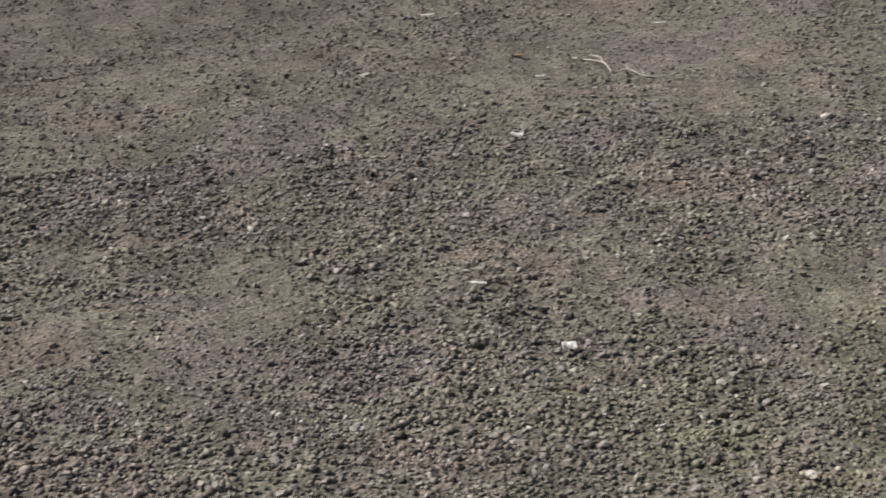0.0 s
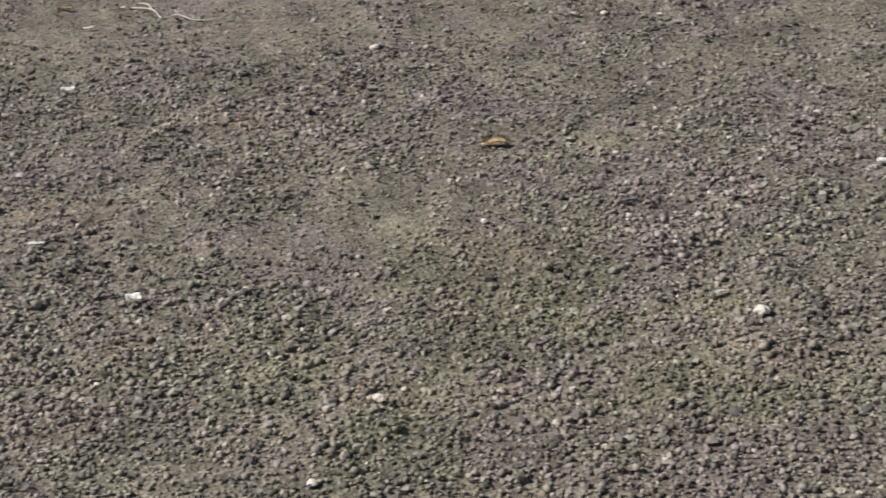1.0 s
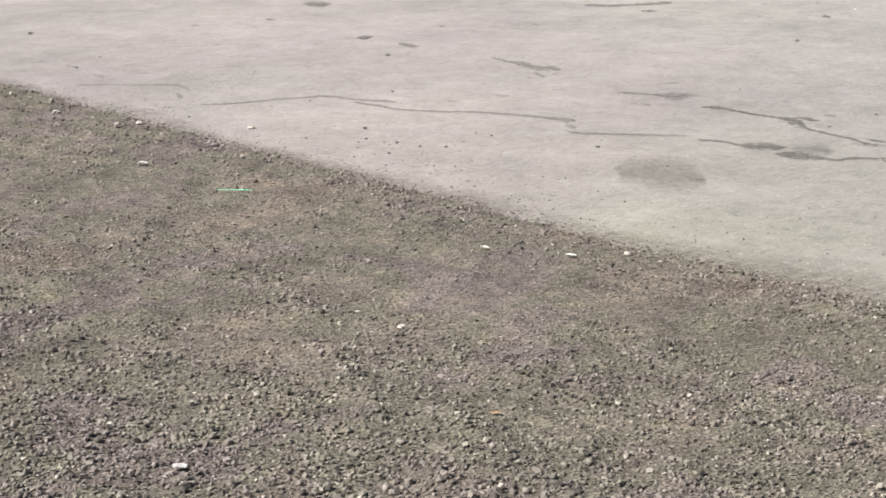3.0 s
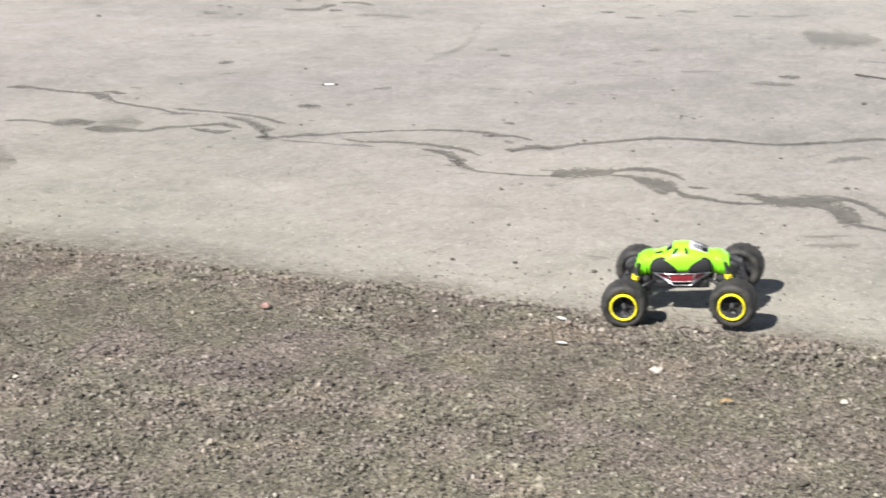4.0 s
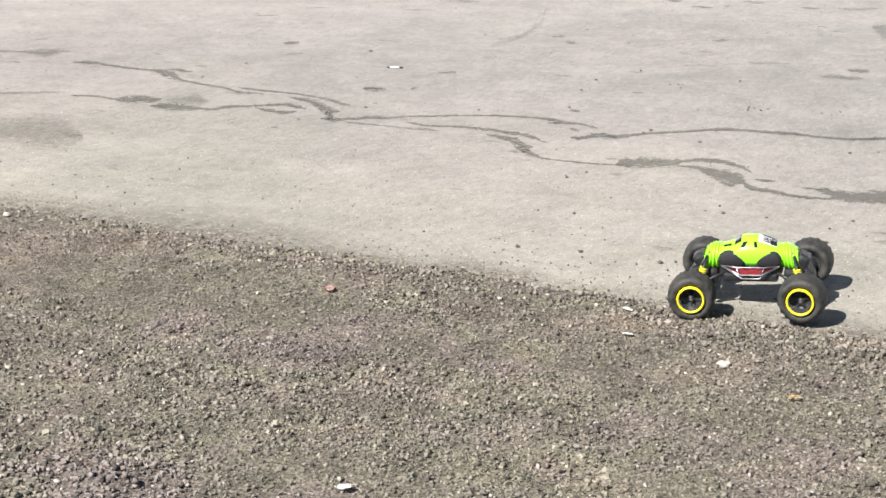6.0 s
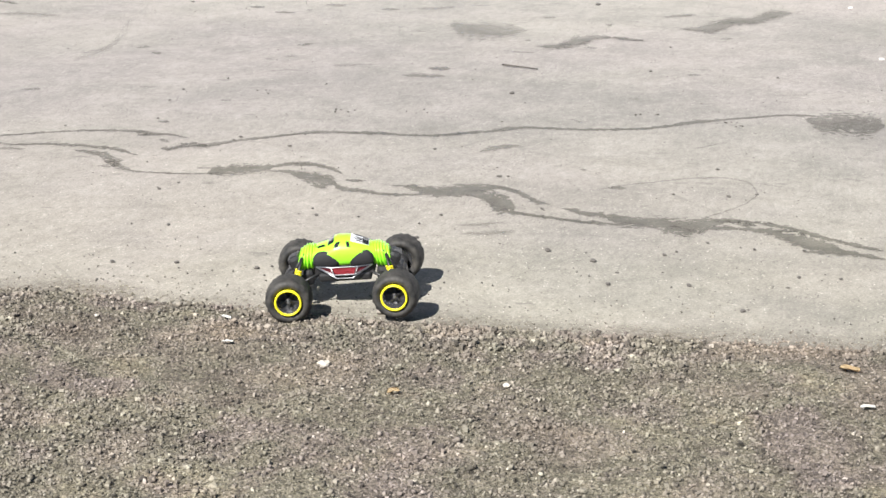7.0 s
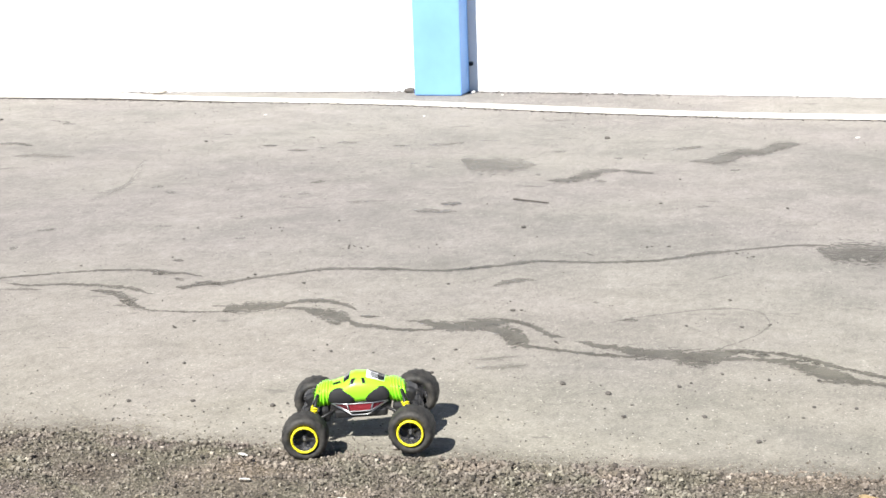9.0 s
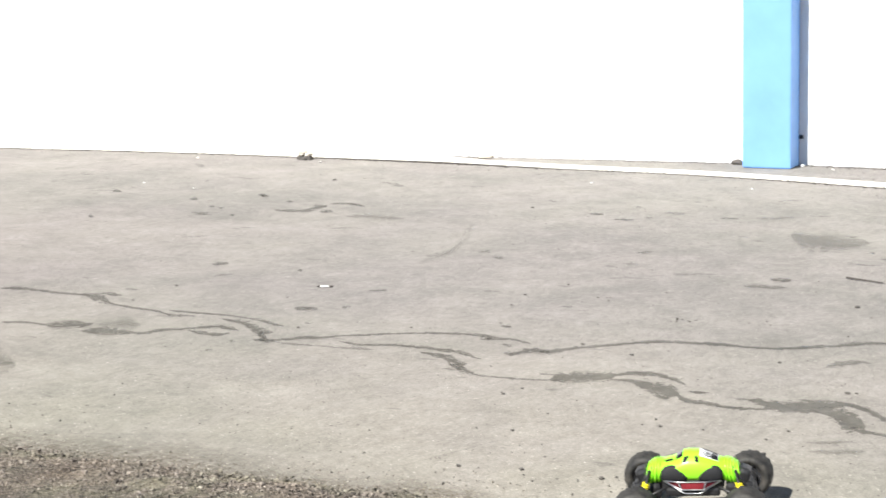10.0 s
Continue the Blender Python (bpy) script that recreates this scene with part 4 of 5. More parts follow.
def wall_foot():
    """Crumbs of dirt and mortar along the foot of the wall."""
    n = 3200
    x = rng.uniform(-6.5, 2, n)
    y = wall_line(x) - 0.004 - rng.exponential(0.022, n)
    size = rng.uniform(0.005, 0.015, n) * (0.4 + 1.1 * field(x, 0 * x, 2.0))
    ob = scatter("wall_foot_dirt", x, y, size * 0.2, size, OCTA, OCTA_FACES, M_DARKSTONE)
    tagged(ob, kind="stuff").parent = ground


def edging_dirt():
    """Dark grit along the edging's foot; its colour doubles as the shaded gap."""
    p = smooth_path(EDGING, 0.006)
    keep = rng.random(len(p)) < 0.75 * field(p[:, 0], p[:, 1], 1.4) + 0.15
    p = p[keep]
    size = rng.uniform(0.006, 0.02, len(p))
    ob = scatter("edging_dirt", p[:, 0], p[:, 1] - rng.exponential(0.012, len(p)), size * 0.2, size, OCTA, OCTA_FACES, M_DARKSTONE)
    tagged(ob, kind="stuff").parent = ground


edging_dirt()
wall()
pillar()
edging()
wall_foot()


# ---- the toy crawler ----
TYRE_R, TYRE_W = 0.0655, 0.084
WHEELBASE, TRACK = 0.296, 0.325


def wheel_meshes(parent):
    """One wheel with its axle along y, its outer face at -y: tyre, bead ring, rim and hub."""
    R, h = TYRE_R, TYRE_W / 2
    prof = [(0.036, -h + 0.012), (0.042, -h + 0.004), (0.05, -h), (0.058, -h + 0.004), (0.0635, -h + 0.013), (R - 0.001, -h + 0.024), (R, -0.008),
            (R, 0.008), (R - 0.001, h - 0.024), (0.0635, h - 0.013), (0.058, h - 0.004), (0.05, h), (0.042, h - 0.004), (0.036, h - 0.012)]

    def tread(i, k):
        if i in (0, 1, 2, 11, 12, 13):
            return 0.0
        lug = (k + (1 if i % 2 else 0) * 2) % 4 < 2
        return 0.0 if lug else (-0.0034 if 4 <= i <= 9 else -0.0018)

    bm = bmesh.new()
    revolve(bm, prof, 72, tread)
    tyre = part("wheel", bm, M_RUBBER, parent, "dusty black balloon tyre", True)
    bm = bmesh.new()
    revolve(bm, [(0.0318, -h + 0.006), (0.0322, -h - 0.001), (0.0332, -h - 0.003), (0.0362, -h - 0.003), (0.0375, -h - 0.001), (0.0375, -h + 0.006)], 48)
    for k in range(12):
        a = 2 * math.pi * k / 12
        bmesh.ops.create_cone(bm, cap_ends=True, segments=6, radius1=0.0018, radius2=0.0016, depth=0.002, matrix=pose(0.0347 * math.cos(a), -h - 0.0035, 0.0347 * math.sin(a), 90))
    part("bead_ring", bm, M_YELLOW, tyre, "yellow bead-lock ring", True)
    bm = bmesh.new()
    revolve(bm, [(0.0325, -h + 0.002), (0.0312, -h + 0.004), (0.0295, -h + 0.010), (0.0255, -h + 0.02), (0.0245, -h + 0.024)], 40)
    revolve(bm, [(0.036, h - 0.012), (0.03, h - 0.02), (0.012, h - 0.022), (0.0, h - 0.022)], 32)
    part("rim", bm, M_RIM, tyre, "deep chrome rim dish", True)
    bm = bmesh.new()
    revolve(bm, [(0.0252, -h + 0.023), (0.022, -h + 0.0265), (0.0, -h + 0.0275)], 32)
    for k in range(5):
        a = 2 * math.pi * k / 5
        box(bm, 0.017, 0.005, 0.0065, pose(0, 0, 0, 0, math.degrees(a)) @ pose(0.0155, -h + 0.0235, 0, 0, 0, 12), 0.0012)
    revolve(bm, [(0.0085, -h + 0.03), (0.0085, -h + 0.016), (0.006, -h + 0.013), (0.0, -h + 0.013)], 20)
    part("hub", bm, M_BLACK, tyre, "black five-spoke hub", True)
    bm = bmesh.new()
    bmesh.ops.create_cone(bm, cap_ends=True, segments=6, radius1=0.004, radius2=0.0036, depth=0.006, matrix=pose(0, -h + 0.009, 0, 90))
    part("hub_nut", bm, M_CHROME, tyre, "chrome hub nut")
    return tyre


def mirror_wheel(w, parent, m):
    """Another wheel on the same meshes."""
    o = w.copy()
    scene.collection.objects.link(o)
    o.parent = parent
    o.matrix_basis = m
    for c in w.children:
        k = c.copy()
        scene.collection.objects.link(k)
        k.parent = o
        k.matrix_basis = c.matrix_basis
    return o


def hull_point(u, a, out=0.0):
    """A point of the shell: u from -1 (front) to 1 along it, a the angle round it from the far side over the top; out lifts it off the skin."""
    t = abs(u)
    half = 0.053 - 0.012 * t ** 2.4
    lo = 0.107 + 0.012 * t * t
    hi = float(np.interp(u, [-1, -0.86, -0.5, -0.27, -0.12, 0.2, 0.5, 0.85, 1], [0.160, 0.166, 0.175, 0.189, 0.1915, 0.1905, 0.181, 0.168, 0.163]))
    mid = lo + (hi - lo) * 0.45
    c, s = math.cos(a), math.sin(a)
    y = (half + out) * math.copysign(abs(c) ** 0.62, c)
    z = mid + ((hi - mid if s > 0 else mid - lo) + out) * math.copysign(abs(s) ** 0.66, s)
    if s > 0.15:
        y *= 1 - 0.36 * ((s - 0.15) / 0.85)
    return Vector((u * 0.09, y, z))


def shell():
    bm = bmesh.new()
    n, sides = 44, 32
    rings = [[bm.verts.new(hull_point(-1 + 2 * i / n, 2 * math.pi * k / sides)) for k in range(sides)] for i in range(n + 1)]
    for a, b in zip(rings, rings[1:]):
        for k in range(sides):
            bm.faces.new((a[k], a[(k + 1) % sides], b[(k + 1) % sides], b[k]))
    bm.faces.new(list(reversed(rings[0])))
    bm.faces.new(rings[-1])
    bmesh.ops.recalc_face_normals(bm, faces=bm.faces[:])
    return bm


def skin_patch(u0, u1, a0, a1, out=0.0014, slant=0.0):
    """A thin plate that follows the shell between two lengths and two angles (degrees), with its own edge thickness."""
    bm = bmesh.new()
    n = 8
    top, low = [], []
    for i in range(n + 1):
        rows = ([], [])
        for k in range(n + 1):
            a = radians(a0 + (a1 - a0) * k / n)
            u = u0 + (u1 - u0) * i / n + slant * (k / n - 0.5)
            rows[0].append(bm.verts.new(hull_point(u, a, out)))
            rows[1].append(bm.verts.new(hull_point(u, a, -0.002)))
        top.append(rows[0])
        low.append(rows[1])
    for i in range(n):
        for k in range(n):
            bm.faces.new((top[i][k], top[i + 1][k], top[i + 1][k + 1], top[i][k + 1]))
            bm.faces.new((low[i][k], low[i][k + 1], low[i + 1][k + 1], low[i + 1][k]))
    for i in range(n):
        for q in (0, n):
            bm.faces.new((top[i][q], top[i + 1][q], low[i + 1][q], low[i][q]))
            bm.faces.new((top[q][i], top[q][i + 1], low[q][i + 1], low[q][i]))
    bmesh.ops.recalc_face_normals(bm, faces=bm.faces[:])
    return bm


def bellows(sign):
    bm = bmesh.new()
    rings, sides, n = [], 28, 33
    for i in range(n):
        s = i / (n - 1)
        rib = 0.0028 * math.cos(2 * math.pi * 5 * s)
        r = 0.0375 + 0.004 * math.sin(math.pi * s) + rib
        cx, cz = sign * (0.082 + 0.048 * s), 0.138 - 0.012 * s * s
        ring = []
        for k in range(sides):
            a = 2 * math.pi * k / sides
            z = r * math.sin(a) * (0.78 if math.sin(a) > 0 else 1.0)
            ring.append(bm.verts.new((cx + sign * 0.25 * z * s * -1, r * 1.02 * math.cos(a), cz + z)))
        rings.append(ring)
    for a, b in zip(rings, rings[1:]):
        for k in range(sides):
            bm.faces.new((a[k], a[(k + 1) % sides], b[(k + 1) % sides], b[k]))
    bm.faces.new(list(reversed(rings[0])))
    bm.faces.new(rings[-1])
    bmesh.ops.recalc_face_normals(bm, faces=bm.faces[:])
    return bm


def lens_patch(cx, cz, rx, rz, y, bulge, tilt=0.0):
    """A shallow oval inset on the shell's flank."""
    bm = bmesh.new()
    sgn = 1 if y > 0 else -1
    rings = []
    for q in (1.0, 0.92, 0.7, 0.4):
        ring = []
        for k in range(32):
            a = 2 * math.pi * k / 32
            c, s = math.cos(a), math.sin(a)
            x = rx * q * math.copysign(abs(c) ** 0.75, c)
            z = rz * q * (1.12 * s if s > 0 else -0.95 * abs(s) ** 0.55)
            x, z = x * math.cos(tilt) - z * math.sin(tilt), x * math.sin(tilt) + z * math.cos(tilt)
            depth = bulge * (1 - q * q) - (0.004 if q == 1.0 else 0)
            lean = 0.18 * max(0.0, z)
            ring.append(bm.verts.new((cx + x, y + sgn * (depth - lean), cz + z)))
        rings.append(ring)
    for a, b in zip(rings, rings[1:]):
        for k in range(32):
            bm.faces.new((a[k], a[(k + 1) % 32], b[(k + 1) % 32], b[k]))
    bm.faces.new(rings[-1])
    bmesh.ops.recalc_face_normals(bm, faces=bm.faces[:])
    return bm


def spring(a, b, radius, turns):
    a, b = Vector(a), Vector(b)
    d = (b - a).normalized()
    u = d.orthogonal().normalized()
    w = d.cross(u)
    n = turns * 12
    bm = bmesh.new()
    tube(bm, [a + (b - a) * (k / n) + (u * math.cos(2 * math.pi * k / 12) + w * math.sin(2 * math.pi * k / 12)) * radius for k in range(n + 1)], 0.0028, 6)
    return bm


def toy_crawler():
    car = tagged(new("toy_crawler"), "lime green radio-controlled crawler with balloon tyres and yellow springs", "toy car")
    hb, ht = WHEELBASE / 2, TRACK / 2
    first = wheel_meshes(car)
    first.location = (-hb, -ht, TYRE_R)
    first.rotation_euler = (0, radians(20), radians(2))
    mirror_wheel(first, car, pose(hb, -ht, TYRE_R, 0, 50, -5))
    mirror_wheel(first, car, pose(-hb, ht, TYRE_R, 0, 0, 180))
    mirror_wheel(first, car, pose(hb, ht, TYRE_R, 0, 35, 175))
    part("body_shell", shell(), M_LIME, car, "glossy lime green plastic shell", True)
    for s in (-1, 1):
        part("bellows", bellows(s), M_LIME, car, "ribbed lime green bellows", True)
    for side in (-1, 1):
        for s in (-1, 1):
            part("side_inset", lens_patch(s * 0.0495, 0.132, 0.0385 if s < 0 else 0.035, 0.0235, side * 0.0495, 0.0065), M_VENT, car, "black oval mesh inset", True)
        # slanted side windows of the cabin
        for u0, w, lean in ((-0.26, 0.13, 0.09), (0.1, 0.1, -0.03)):
            a0, a1 = (21, 43) if side > 0 else (159, 137)
            part("side_window", skin_patch(u0, u0 + w, a0, a1, 0.0012, lean), M_GLASS, car, "small dark side window")
        # red panes in a chrome frame that hangs below the shell
        y1, y2 = side * 0.059, side * 0.066
        ends = [(e * 0.08, side * 0.05, 0.116) for e in (-1, 1)]
        tops = [(e * 0.038, y1, 0.114) for e in (-1, 1)]
        feet = [(e * 0.03, y2, 0.094) for e in (-1, 1)]
        low = [(e * 0.022, side * 0.064, 0.083) for e in (-1, 1)]
        inset = lambda p, c: Vector(p).lerp(Vector(c), 0.1) - Vector((0, side * 0.003, 0))
        for pane in ((tops[0], tops[1], feet[1], feet[0]), (ends[0], tops[0], feet[0]), (tops[1], ends[1], feet[1])):
            bm = bmesh.new()
            c = sum((Vector(p) for p in pane), Vector()) / len(pane)
            f = bm.faces.new([bm.verts.new(inset(p, c)) for p in pane])
            bmesh.ops.solidify(bm, geom=[f], thickness=0.002)
            bmesh.ops.recalc_face_normals(bm, faces=bm.faces[:])
            part("side_panel", bm, M_RED if len(pane) == 4 else M_DARKRED, car, "red side panel between chrome bars")
        bm = bmesh.new()
        tube(bm, [ends[0], tops[0], tops[1], ends[1]], 0.0015)
        tube(bm, [ends[0], feet[0], feet[1], ends[1]], 0.0017)
        tube(bm, [ends[0], low[0], low[1], ends[1]], 0.0016)
        for a, b in zip(tops, feet):
            tube(bm, [a, b], 0.0014)
        part("side_bar", bm, M_CHROME, car, "chrome nerf bar frame", True)
    part("windscreen", skin_patch(-0.49, -0.29, 48, 132), M_GLASS, car, "dark windscreen")
    for a0, a1 in ((50, 66), (114, 130)):
        part("bonnet_slot", skin_patch(-0.84, -0.58, a0, a1, 0.0011, 0.05), M_GLASS, car, "dark slot in the bonnet")
    sticker = part("sticker", skin_patch(0.24, 0.8, 46, 134), M_STICKER, car, "white sticker with black marks")
    part("sticker_mark", skin_patch(0.6, 0.79, 48, 132, 0.0019), M_GLASS, sticker, "dark grey field of the sticker")
    for k in range(6):
        a0 = 54 + 13 * k
        part("sticker_mark", skin_patch(0.34 + 0.05 * (k % 2), 0.62 + 0.07 * (k % 3), a0, a0 + 8, 0.0022, 0.1), M_BLACK, sticker, "black illegible mark")
    bm = bmesh.new()
    box(bm, 0.17, 0.088, 0.036, pose(0, 0, 0.102), 0.008)
    box(bm, 0.15, 0.1, 0.026, pose(0, 0, 0.082), 0.008)
    part("chassis", bm, M_BLACK, car)
    for s in (-1, 1):
        bm = bmesh.new()
        box(bm, 0.036, 0.062, 0.07, pose(s * 0.134, 0, 0.108, 0, s * 24), 0.012)
        gearbox = part("gearbox", bm, M_BLACK, car, "ribbed black gearbox housing")
        for k in range(3):
            bm = bmesh.new()
            box(bm, 0.006, 0.056, 0.004, pose(s * 0.154, 0, 0.105 + 0.014 * k, 0, s * 24), 0.001)
            part("rib", bm, M_BLACK, gearbox)
        bm = bmesh.new()
        box(bm, 0.078, 0.076, 0.05, pose(s * 0.128, 0, 0.08), 0.014)
        part("motor_housing", bm, M_BLACK, car)
        bm = bmesh.new()
        box(bm, 0.05, 0.056, 0.05, pose(s * 0.15, 0, 0.07), 0.015)
        part("axle_housing", bm, M_BLACK, car)
        bm = bmesh.new()
        tube(bm, [(s * hb, -ht + 0.02, TYRE_R), (s * hb, ht - 0.02, TYRE_R)], 0.0095, 12)
        for y in (-1, 1):
            tube(bm, [(s * hb, y * (ht - 0.052), TYRE_R), (s * hb, y * (ht - 0.022), TYRE_R)], 0.019, 14)
        part("axle", bm, M_BLACK, car, "", True)
        bm = bmesh.new()
        tube(bm, [(s * 0.166, -0.045, 0.058), (s * 0.17, -0.02, 0.05), (s * 0.17, 0.02, 0.05), (s * 0.166, 0.045, 0.058)], 0.004, 8)
        part("bumper_bar", bm, M_CHROME, car, "chrome bumper bar", True)
        for y in (-1, 1):
            bm = bmesh.new()
            tube(bm, [(s * 0.06, y * 0.036, 0.098), (s * 0.135, y * 0.07, 0.07)], 0.0045, 8)
            tube(bm, [(s * 0.112, y * 0.03, 0.15), (s * 0.15, y * 0.05, 0.092)], 0.0038, 8)
            part("link_arm", bm, M_BLACK, car, "", True)
            top, foot = (s * 0.118, y * 0.04, 0.142), (s * 0.136, y * 0.082, 0.082)
            bm = bmesh.new()
            tube(bm, [top, foot], 0.0042, 10)
            damper = part("shock_absorber", bm, M_BLACK, car, "", True)
            a, b = Vector(top), Vector(foot)
            part("spring", spring(a.lerp(b, 0.5), a.lerp(b, 0.96), 0.0084, 5), M_YELLOW, damper, "yellow coil spring", True)
    return car


car = toy_crawler()
car.matrix_basis = pose(-1.617, 4.652, 0.010, 1.3, -2.5, 14.5)


# ---- litter and loose bits ----
def settle(x, y):
    """Shifts a spot that was found on the level of the asphalt to the raised gravel on the same line of sight."""
    for _ in range(2):
        k = 1 - on_ground(x, y) / 1.6
    return x * k, y * k


def on_ground(x, y):
    return float(gravel_height(x, y)) + 0.0055 if y < float(gravel_edge(x)) else 0.002


def chip(name, x, y, size, turn, material, label, category, flat=0.5, long=1.0):
    """A small angular stone or crumb, its facets cut by chance."""
    x, y = settle(x, y)
    bm = bmesh.new()
    bmesh.ops.create_icosphere(bm, subdivisions=2, radius=1.0)
    seed = Vector((x * 13.1, y * 7.7, turn))
    for v in bm.verts:
        q = noise.noise(v.co * 1.3 + seed) * 0.5 + noise.noise(v.co * 3.1 + seed) * 0.25
        v.co *= 1 + q
    bmesh.ops.transform(bm, matrix=Matrix.Diagonal((size * 0.5 * long, size * 0.5, size * 0.5 * flat, 1)), verts=bm.verts[:])
    ob = part(name, bm, material)
    ob.matrix_basis = pose(x, y, on_ground(x, y) + size * flat * 0.2, 0, 0, turn)
    return tagged(ob, label, category)


def scrap(name, x, y, length, width, turn, material, label, category, curl=0.25, thick=0.0008, lift=0.002):
    """A bent, slightly curled piece of paper, plastic or leaf with a ragged outline."""
    x, y = settle(x, y)
    bm = bmesh.new()
    n, m = 10, 4
    g = []
    for i in range(n + 1):
        u = i / n
        taper = min(1.0, 0.55 + 2.2 * min(u, 1 - u))
        row = []
        for j in range(m + 1):
            w = (j / m - 0.5) * width * taper * (1 + 0.12 * math.sin(9 * u + x * 5))
            z = curl * width * (4 * (j / m - 0.5) ** 2) + curl * 0.3 * width * math.sin(5 * u + y * 3) + curl * 0.3 * width
            row.append(bm.verts.new(((u - 0.5) * length, w, z)))
        g.append(row)
    faces = [bm.faces.new((g[i][j], g[i + 1][j], g[i + 1][j + 1], g[i][j + 1])) for i in range(n) for j in range(m)]
    bmesh.ops.solidify(bm, geom=faces, thickness=thick)
    bmesh.ops.recalc_face_normals(bm, faces=bm.faces[:])
    ob = part(name, bm, material, None, "", True)
    ob.matrix_basis = pose(x, y, on_ground(x, y) + lift, 3, -4, turn)
    return tagged(ob, label, category)


# paper and pale scraps on the gravel: place, length, width, turn
for x, y, l, w, a in ((-1.898, 4.423, 0.036, 0.013, -20), (-1.83, 4.27, 0.03, 0.011, 8), (-1.957, 3.044, 0.034, 0.022, 10), (-3.104, 1.533, 0.042, 0.014, 95), (-5.257, 0.489, 0.038, 0.026, 80),
                      (-5.965, 0.657, 0.036, 0.014, 85), (-7.067, 0.355, 0.05, 0.018, 95), (-6.575, 1.19, 0.045, 0.014, 60), (-3.663, 0.408, 0.032, 0.03, 100), (-4.065, 0.246, 0.04, 0.012, 70),
                      (-4.279, 4.273, 0.04, 0.016, 20), (-4.589, 4.154, 0.035, 0.015, 10), (-3.589, 2.228, 0.034, 0.022, 60), (-6.935, 4.215, 0.042, 0.022, 30), (-0.14, 4.14, 0.034, 0.013, 5), (-6.81, 2.09, 0.034, 0.014, 70)):
    tagged(scrap("paper_scrap", x, y, l, w, a, M_PAPER, "small curled white paper scrap lying on gravel", "litter", 0.32), group="paper scraps on the gravel")
scrap("paper_scrap", -2.789, 4.285, 0.045, 0.03, -35, M_PINK, "crumpled faded pink paper scrap on gravel", "litter", 0.18)
scrap("plastic_strip", -6.066, 4.115, 0.18, 0.013, 20, M_GREEN, "pale green plastic strip lying on gravel", "litter", 0.12, 0.0012, 0.006)
scrap("fallen_leaf", -4.239, 1.46, 0.06, 0.034, 62, M_TAN, "curled dry tan leaf lying on gravel", "leaf", 0.34)
scrap("fallen_leaf", -1.268, 3.973, 0.03, 0.02, 30, M_TAN, "small dry tan leaf on gravel", "leaf", 0.3)
scrap("fallen_leaf", -6.3, 0.62, 0.06, 0.02, 40, M_LEAF, "thin dry leaf beside the twig", "leaf", 0.3)

scrap("fallen_leaf", -0.20, 4.39, 0.05, 0.022, -15, M_TAN, "small dry tan leaf on gravel", "leaf", 0.3)
scrap("fallen_leaf", -3.31, 3.02, 0.03, 0.014, 25, M_TAN, "small dry tan leaf on gravel", "leaf", 0.3)

# pale stones among the gravel
for x, y, s in ((-5.192, 1.423, 0.026), (-2.991, 1.578, 0.03), (-1.513, 4.149, 0.034), (-1.009, 4.082, 0.018), (-2.846, 2.316, 0.028), (-3.99, 1.697, 0.013), (-2.965, 0.753, 0.026), (-4.089, 3.352, 0.02), (-2.262, 4.36, 0.012),
                (-7.206, 5.0, 0.03), (-8.407, 4.611, 0.035), (-7.77, 4.716, 0.03), (-5.17, 2.18, 0.02), (-2.74, 0.56, 0.02), (-2.43, 1.73, 0.018), (-3.71, 1.24, 0.018), (-6.76, 2.85, 0.022), (-3.16, 2.19, 0.018), (-4.02, 2.29, 0.02), (-4.17, 4.44, 0.022), (-7.72, 4.56, 0.022)):
    tagged(chip("pale_stone", x, y, s, x * 97, M_PALE, "pale tan stone lying among grey gravel", "stone", 0.6), group="pale stones among the gravel")

# dark pebbles and crumbs on the asphalt
for x, y, s in ((-2.462, 4.866, 0.022), (-2.262, 4.902, 0.022), (-1.997, 4.902, 0.024), (-1.96, 4.93, 0.014), (-2.03, 5.52, 0.018), (-1.72, 5.1, 0.02), (-1.62, 5.33, 0.02), (-0.93, 4.98, 0.024), (-0.7, 5.02, 0.022),
                (-1.18, 5.28, 0.03), (-1.02, 5.2, 0.028), (-0.72, 6.05, 0.02), (-2.006, 10.184, 0.045), (-1.37, 8.25, 0.02), (-1.88, 7.63, 0.032), (-6.75, 5.35, 0.03), (-6.35, 5.22, 0.022), (-5.55, 5.72, 0.024), (-6.1, 5.3, 0.018)):
    tagged(chip("dark_pebble", x, y, s * 0.66, y * 57, M_DARKSTONE, "dark pebble lying on pale asphalt", "pebble", 0.6, 1.2), group="dark pebbles on the asphalt")
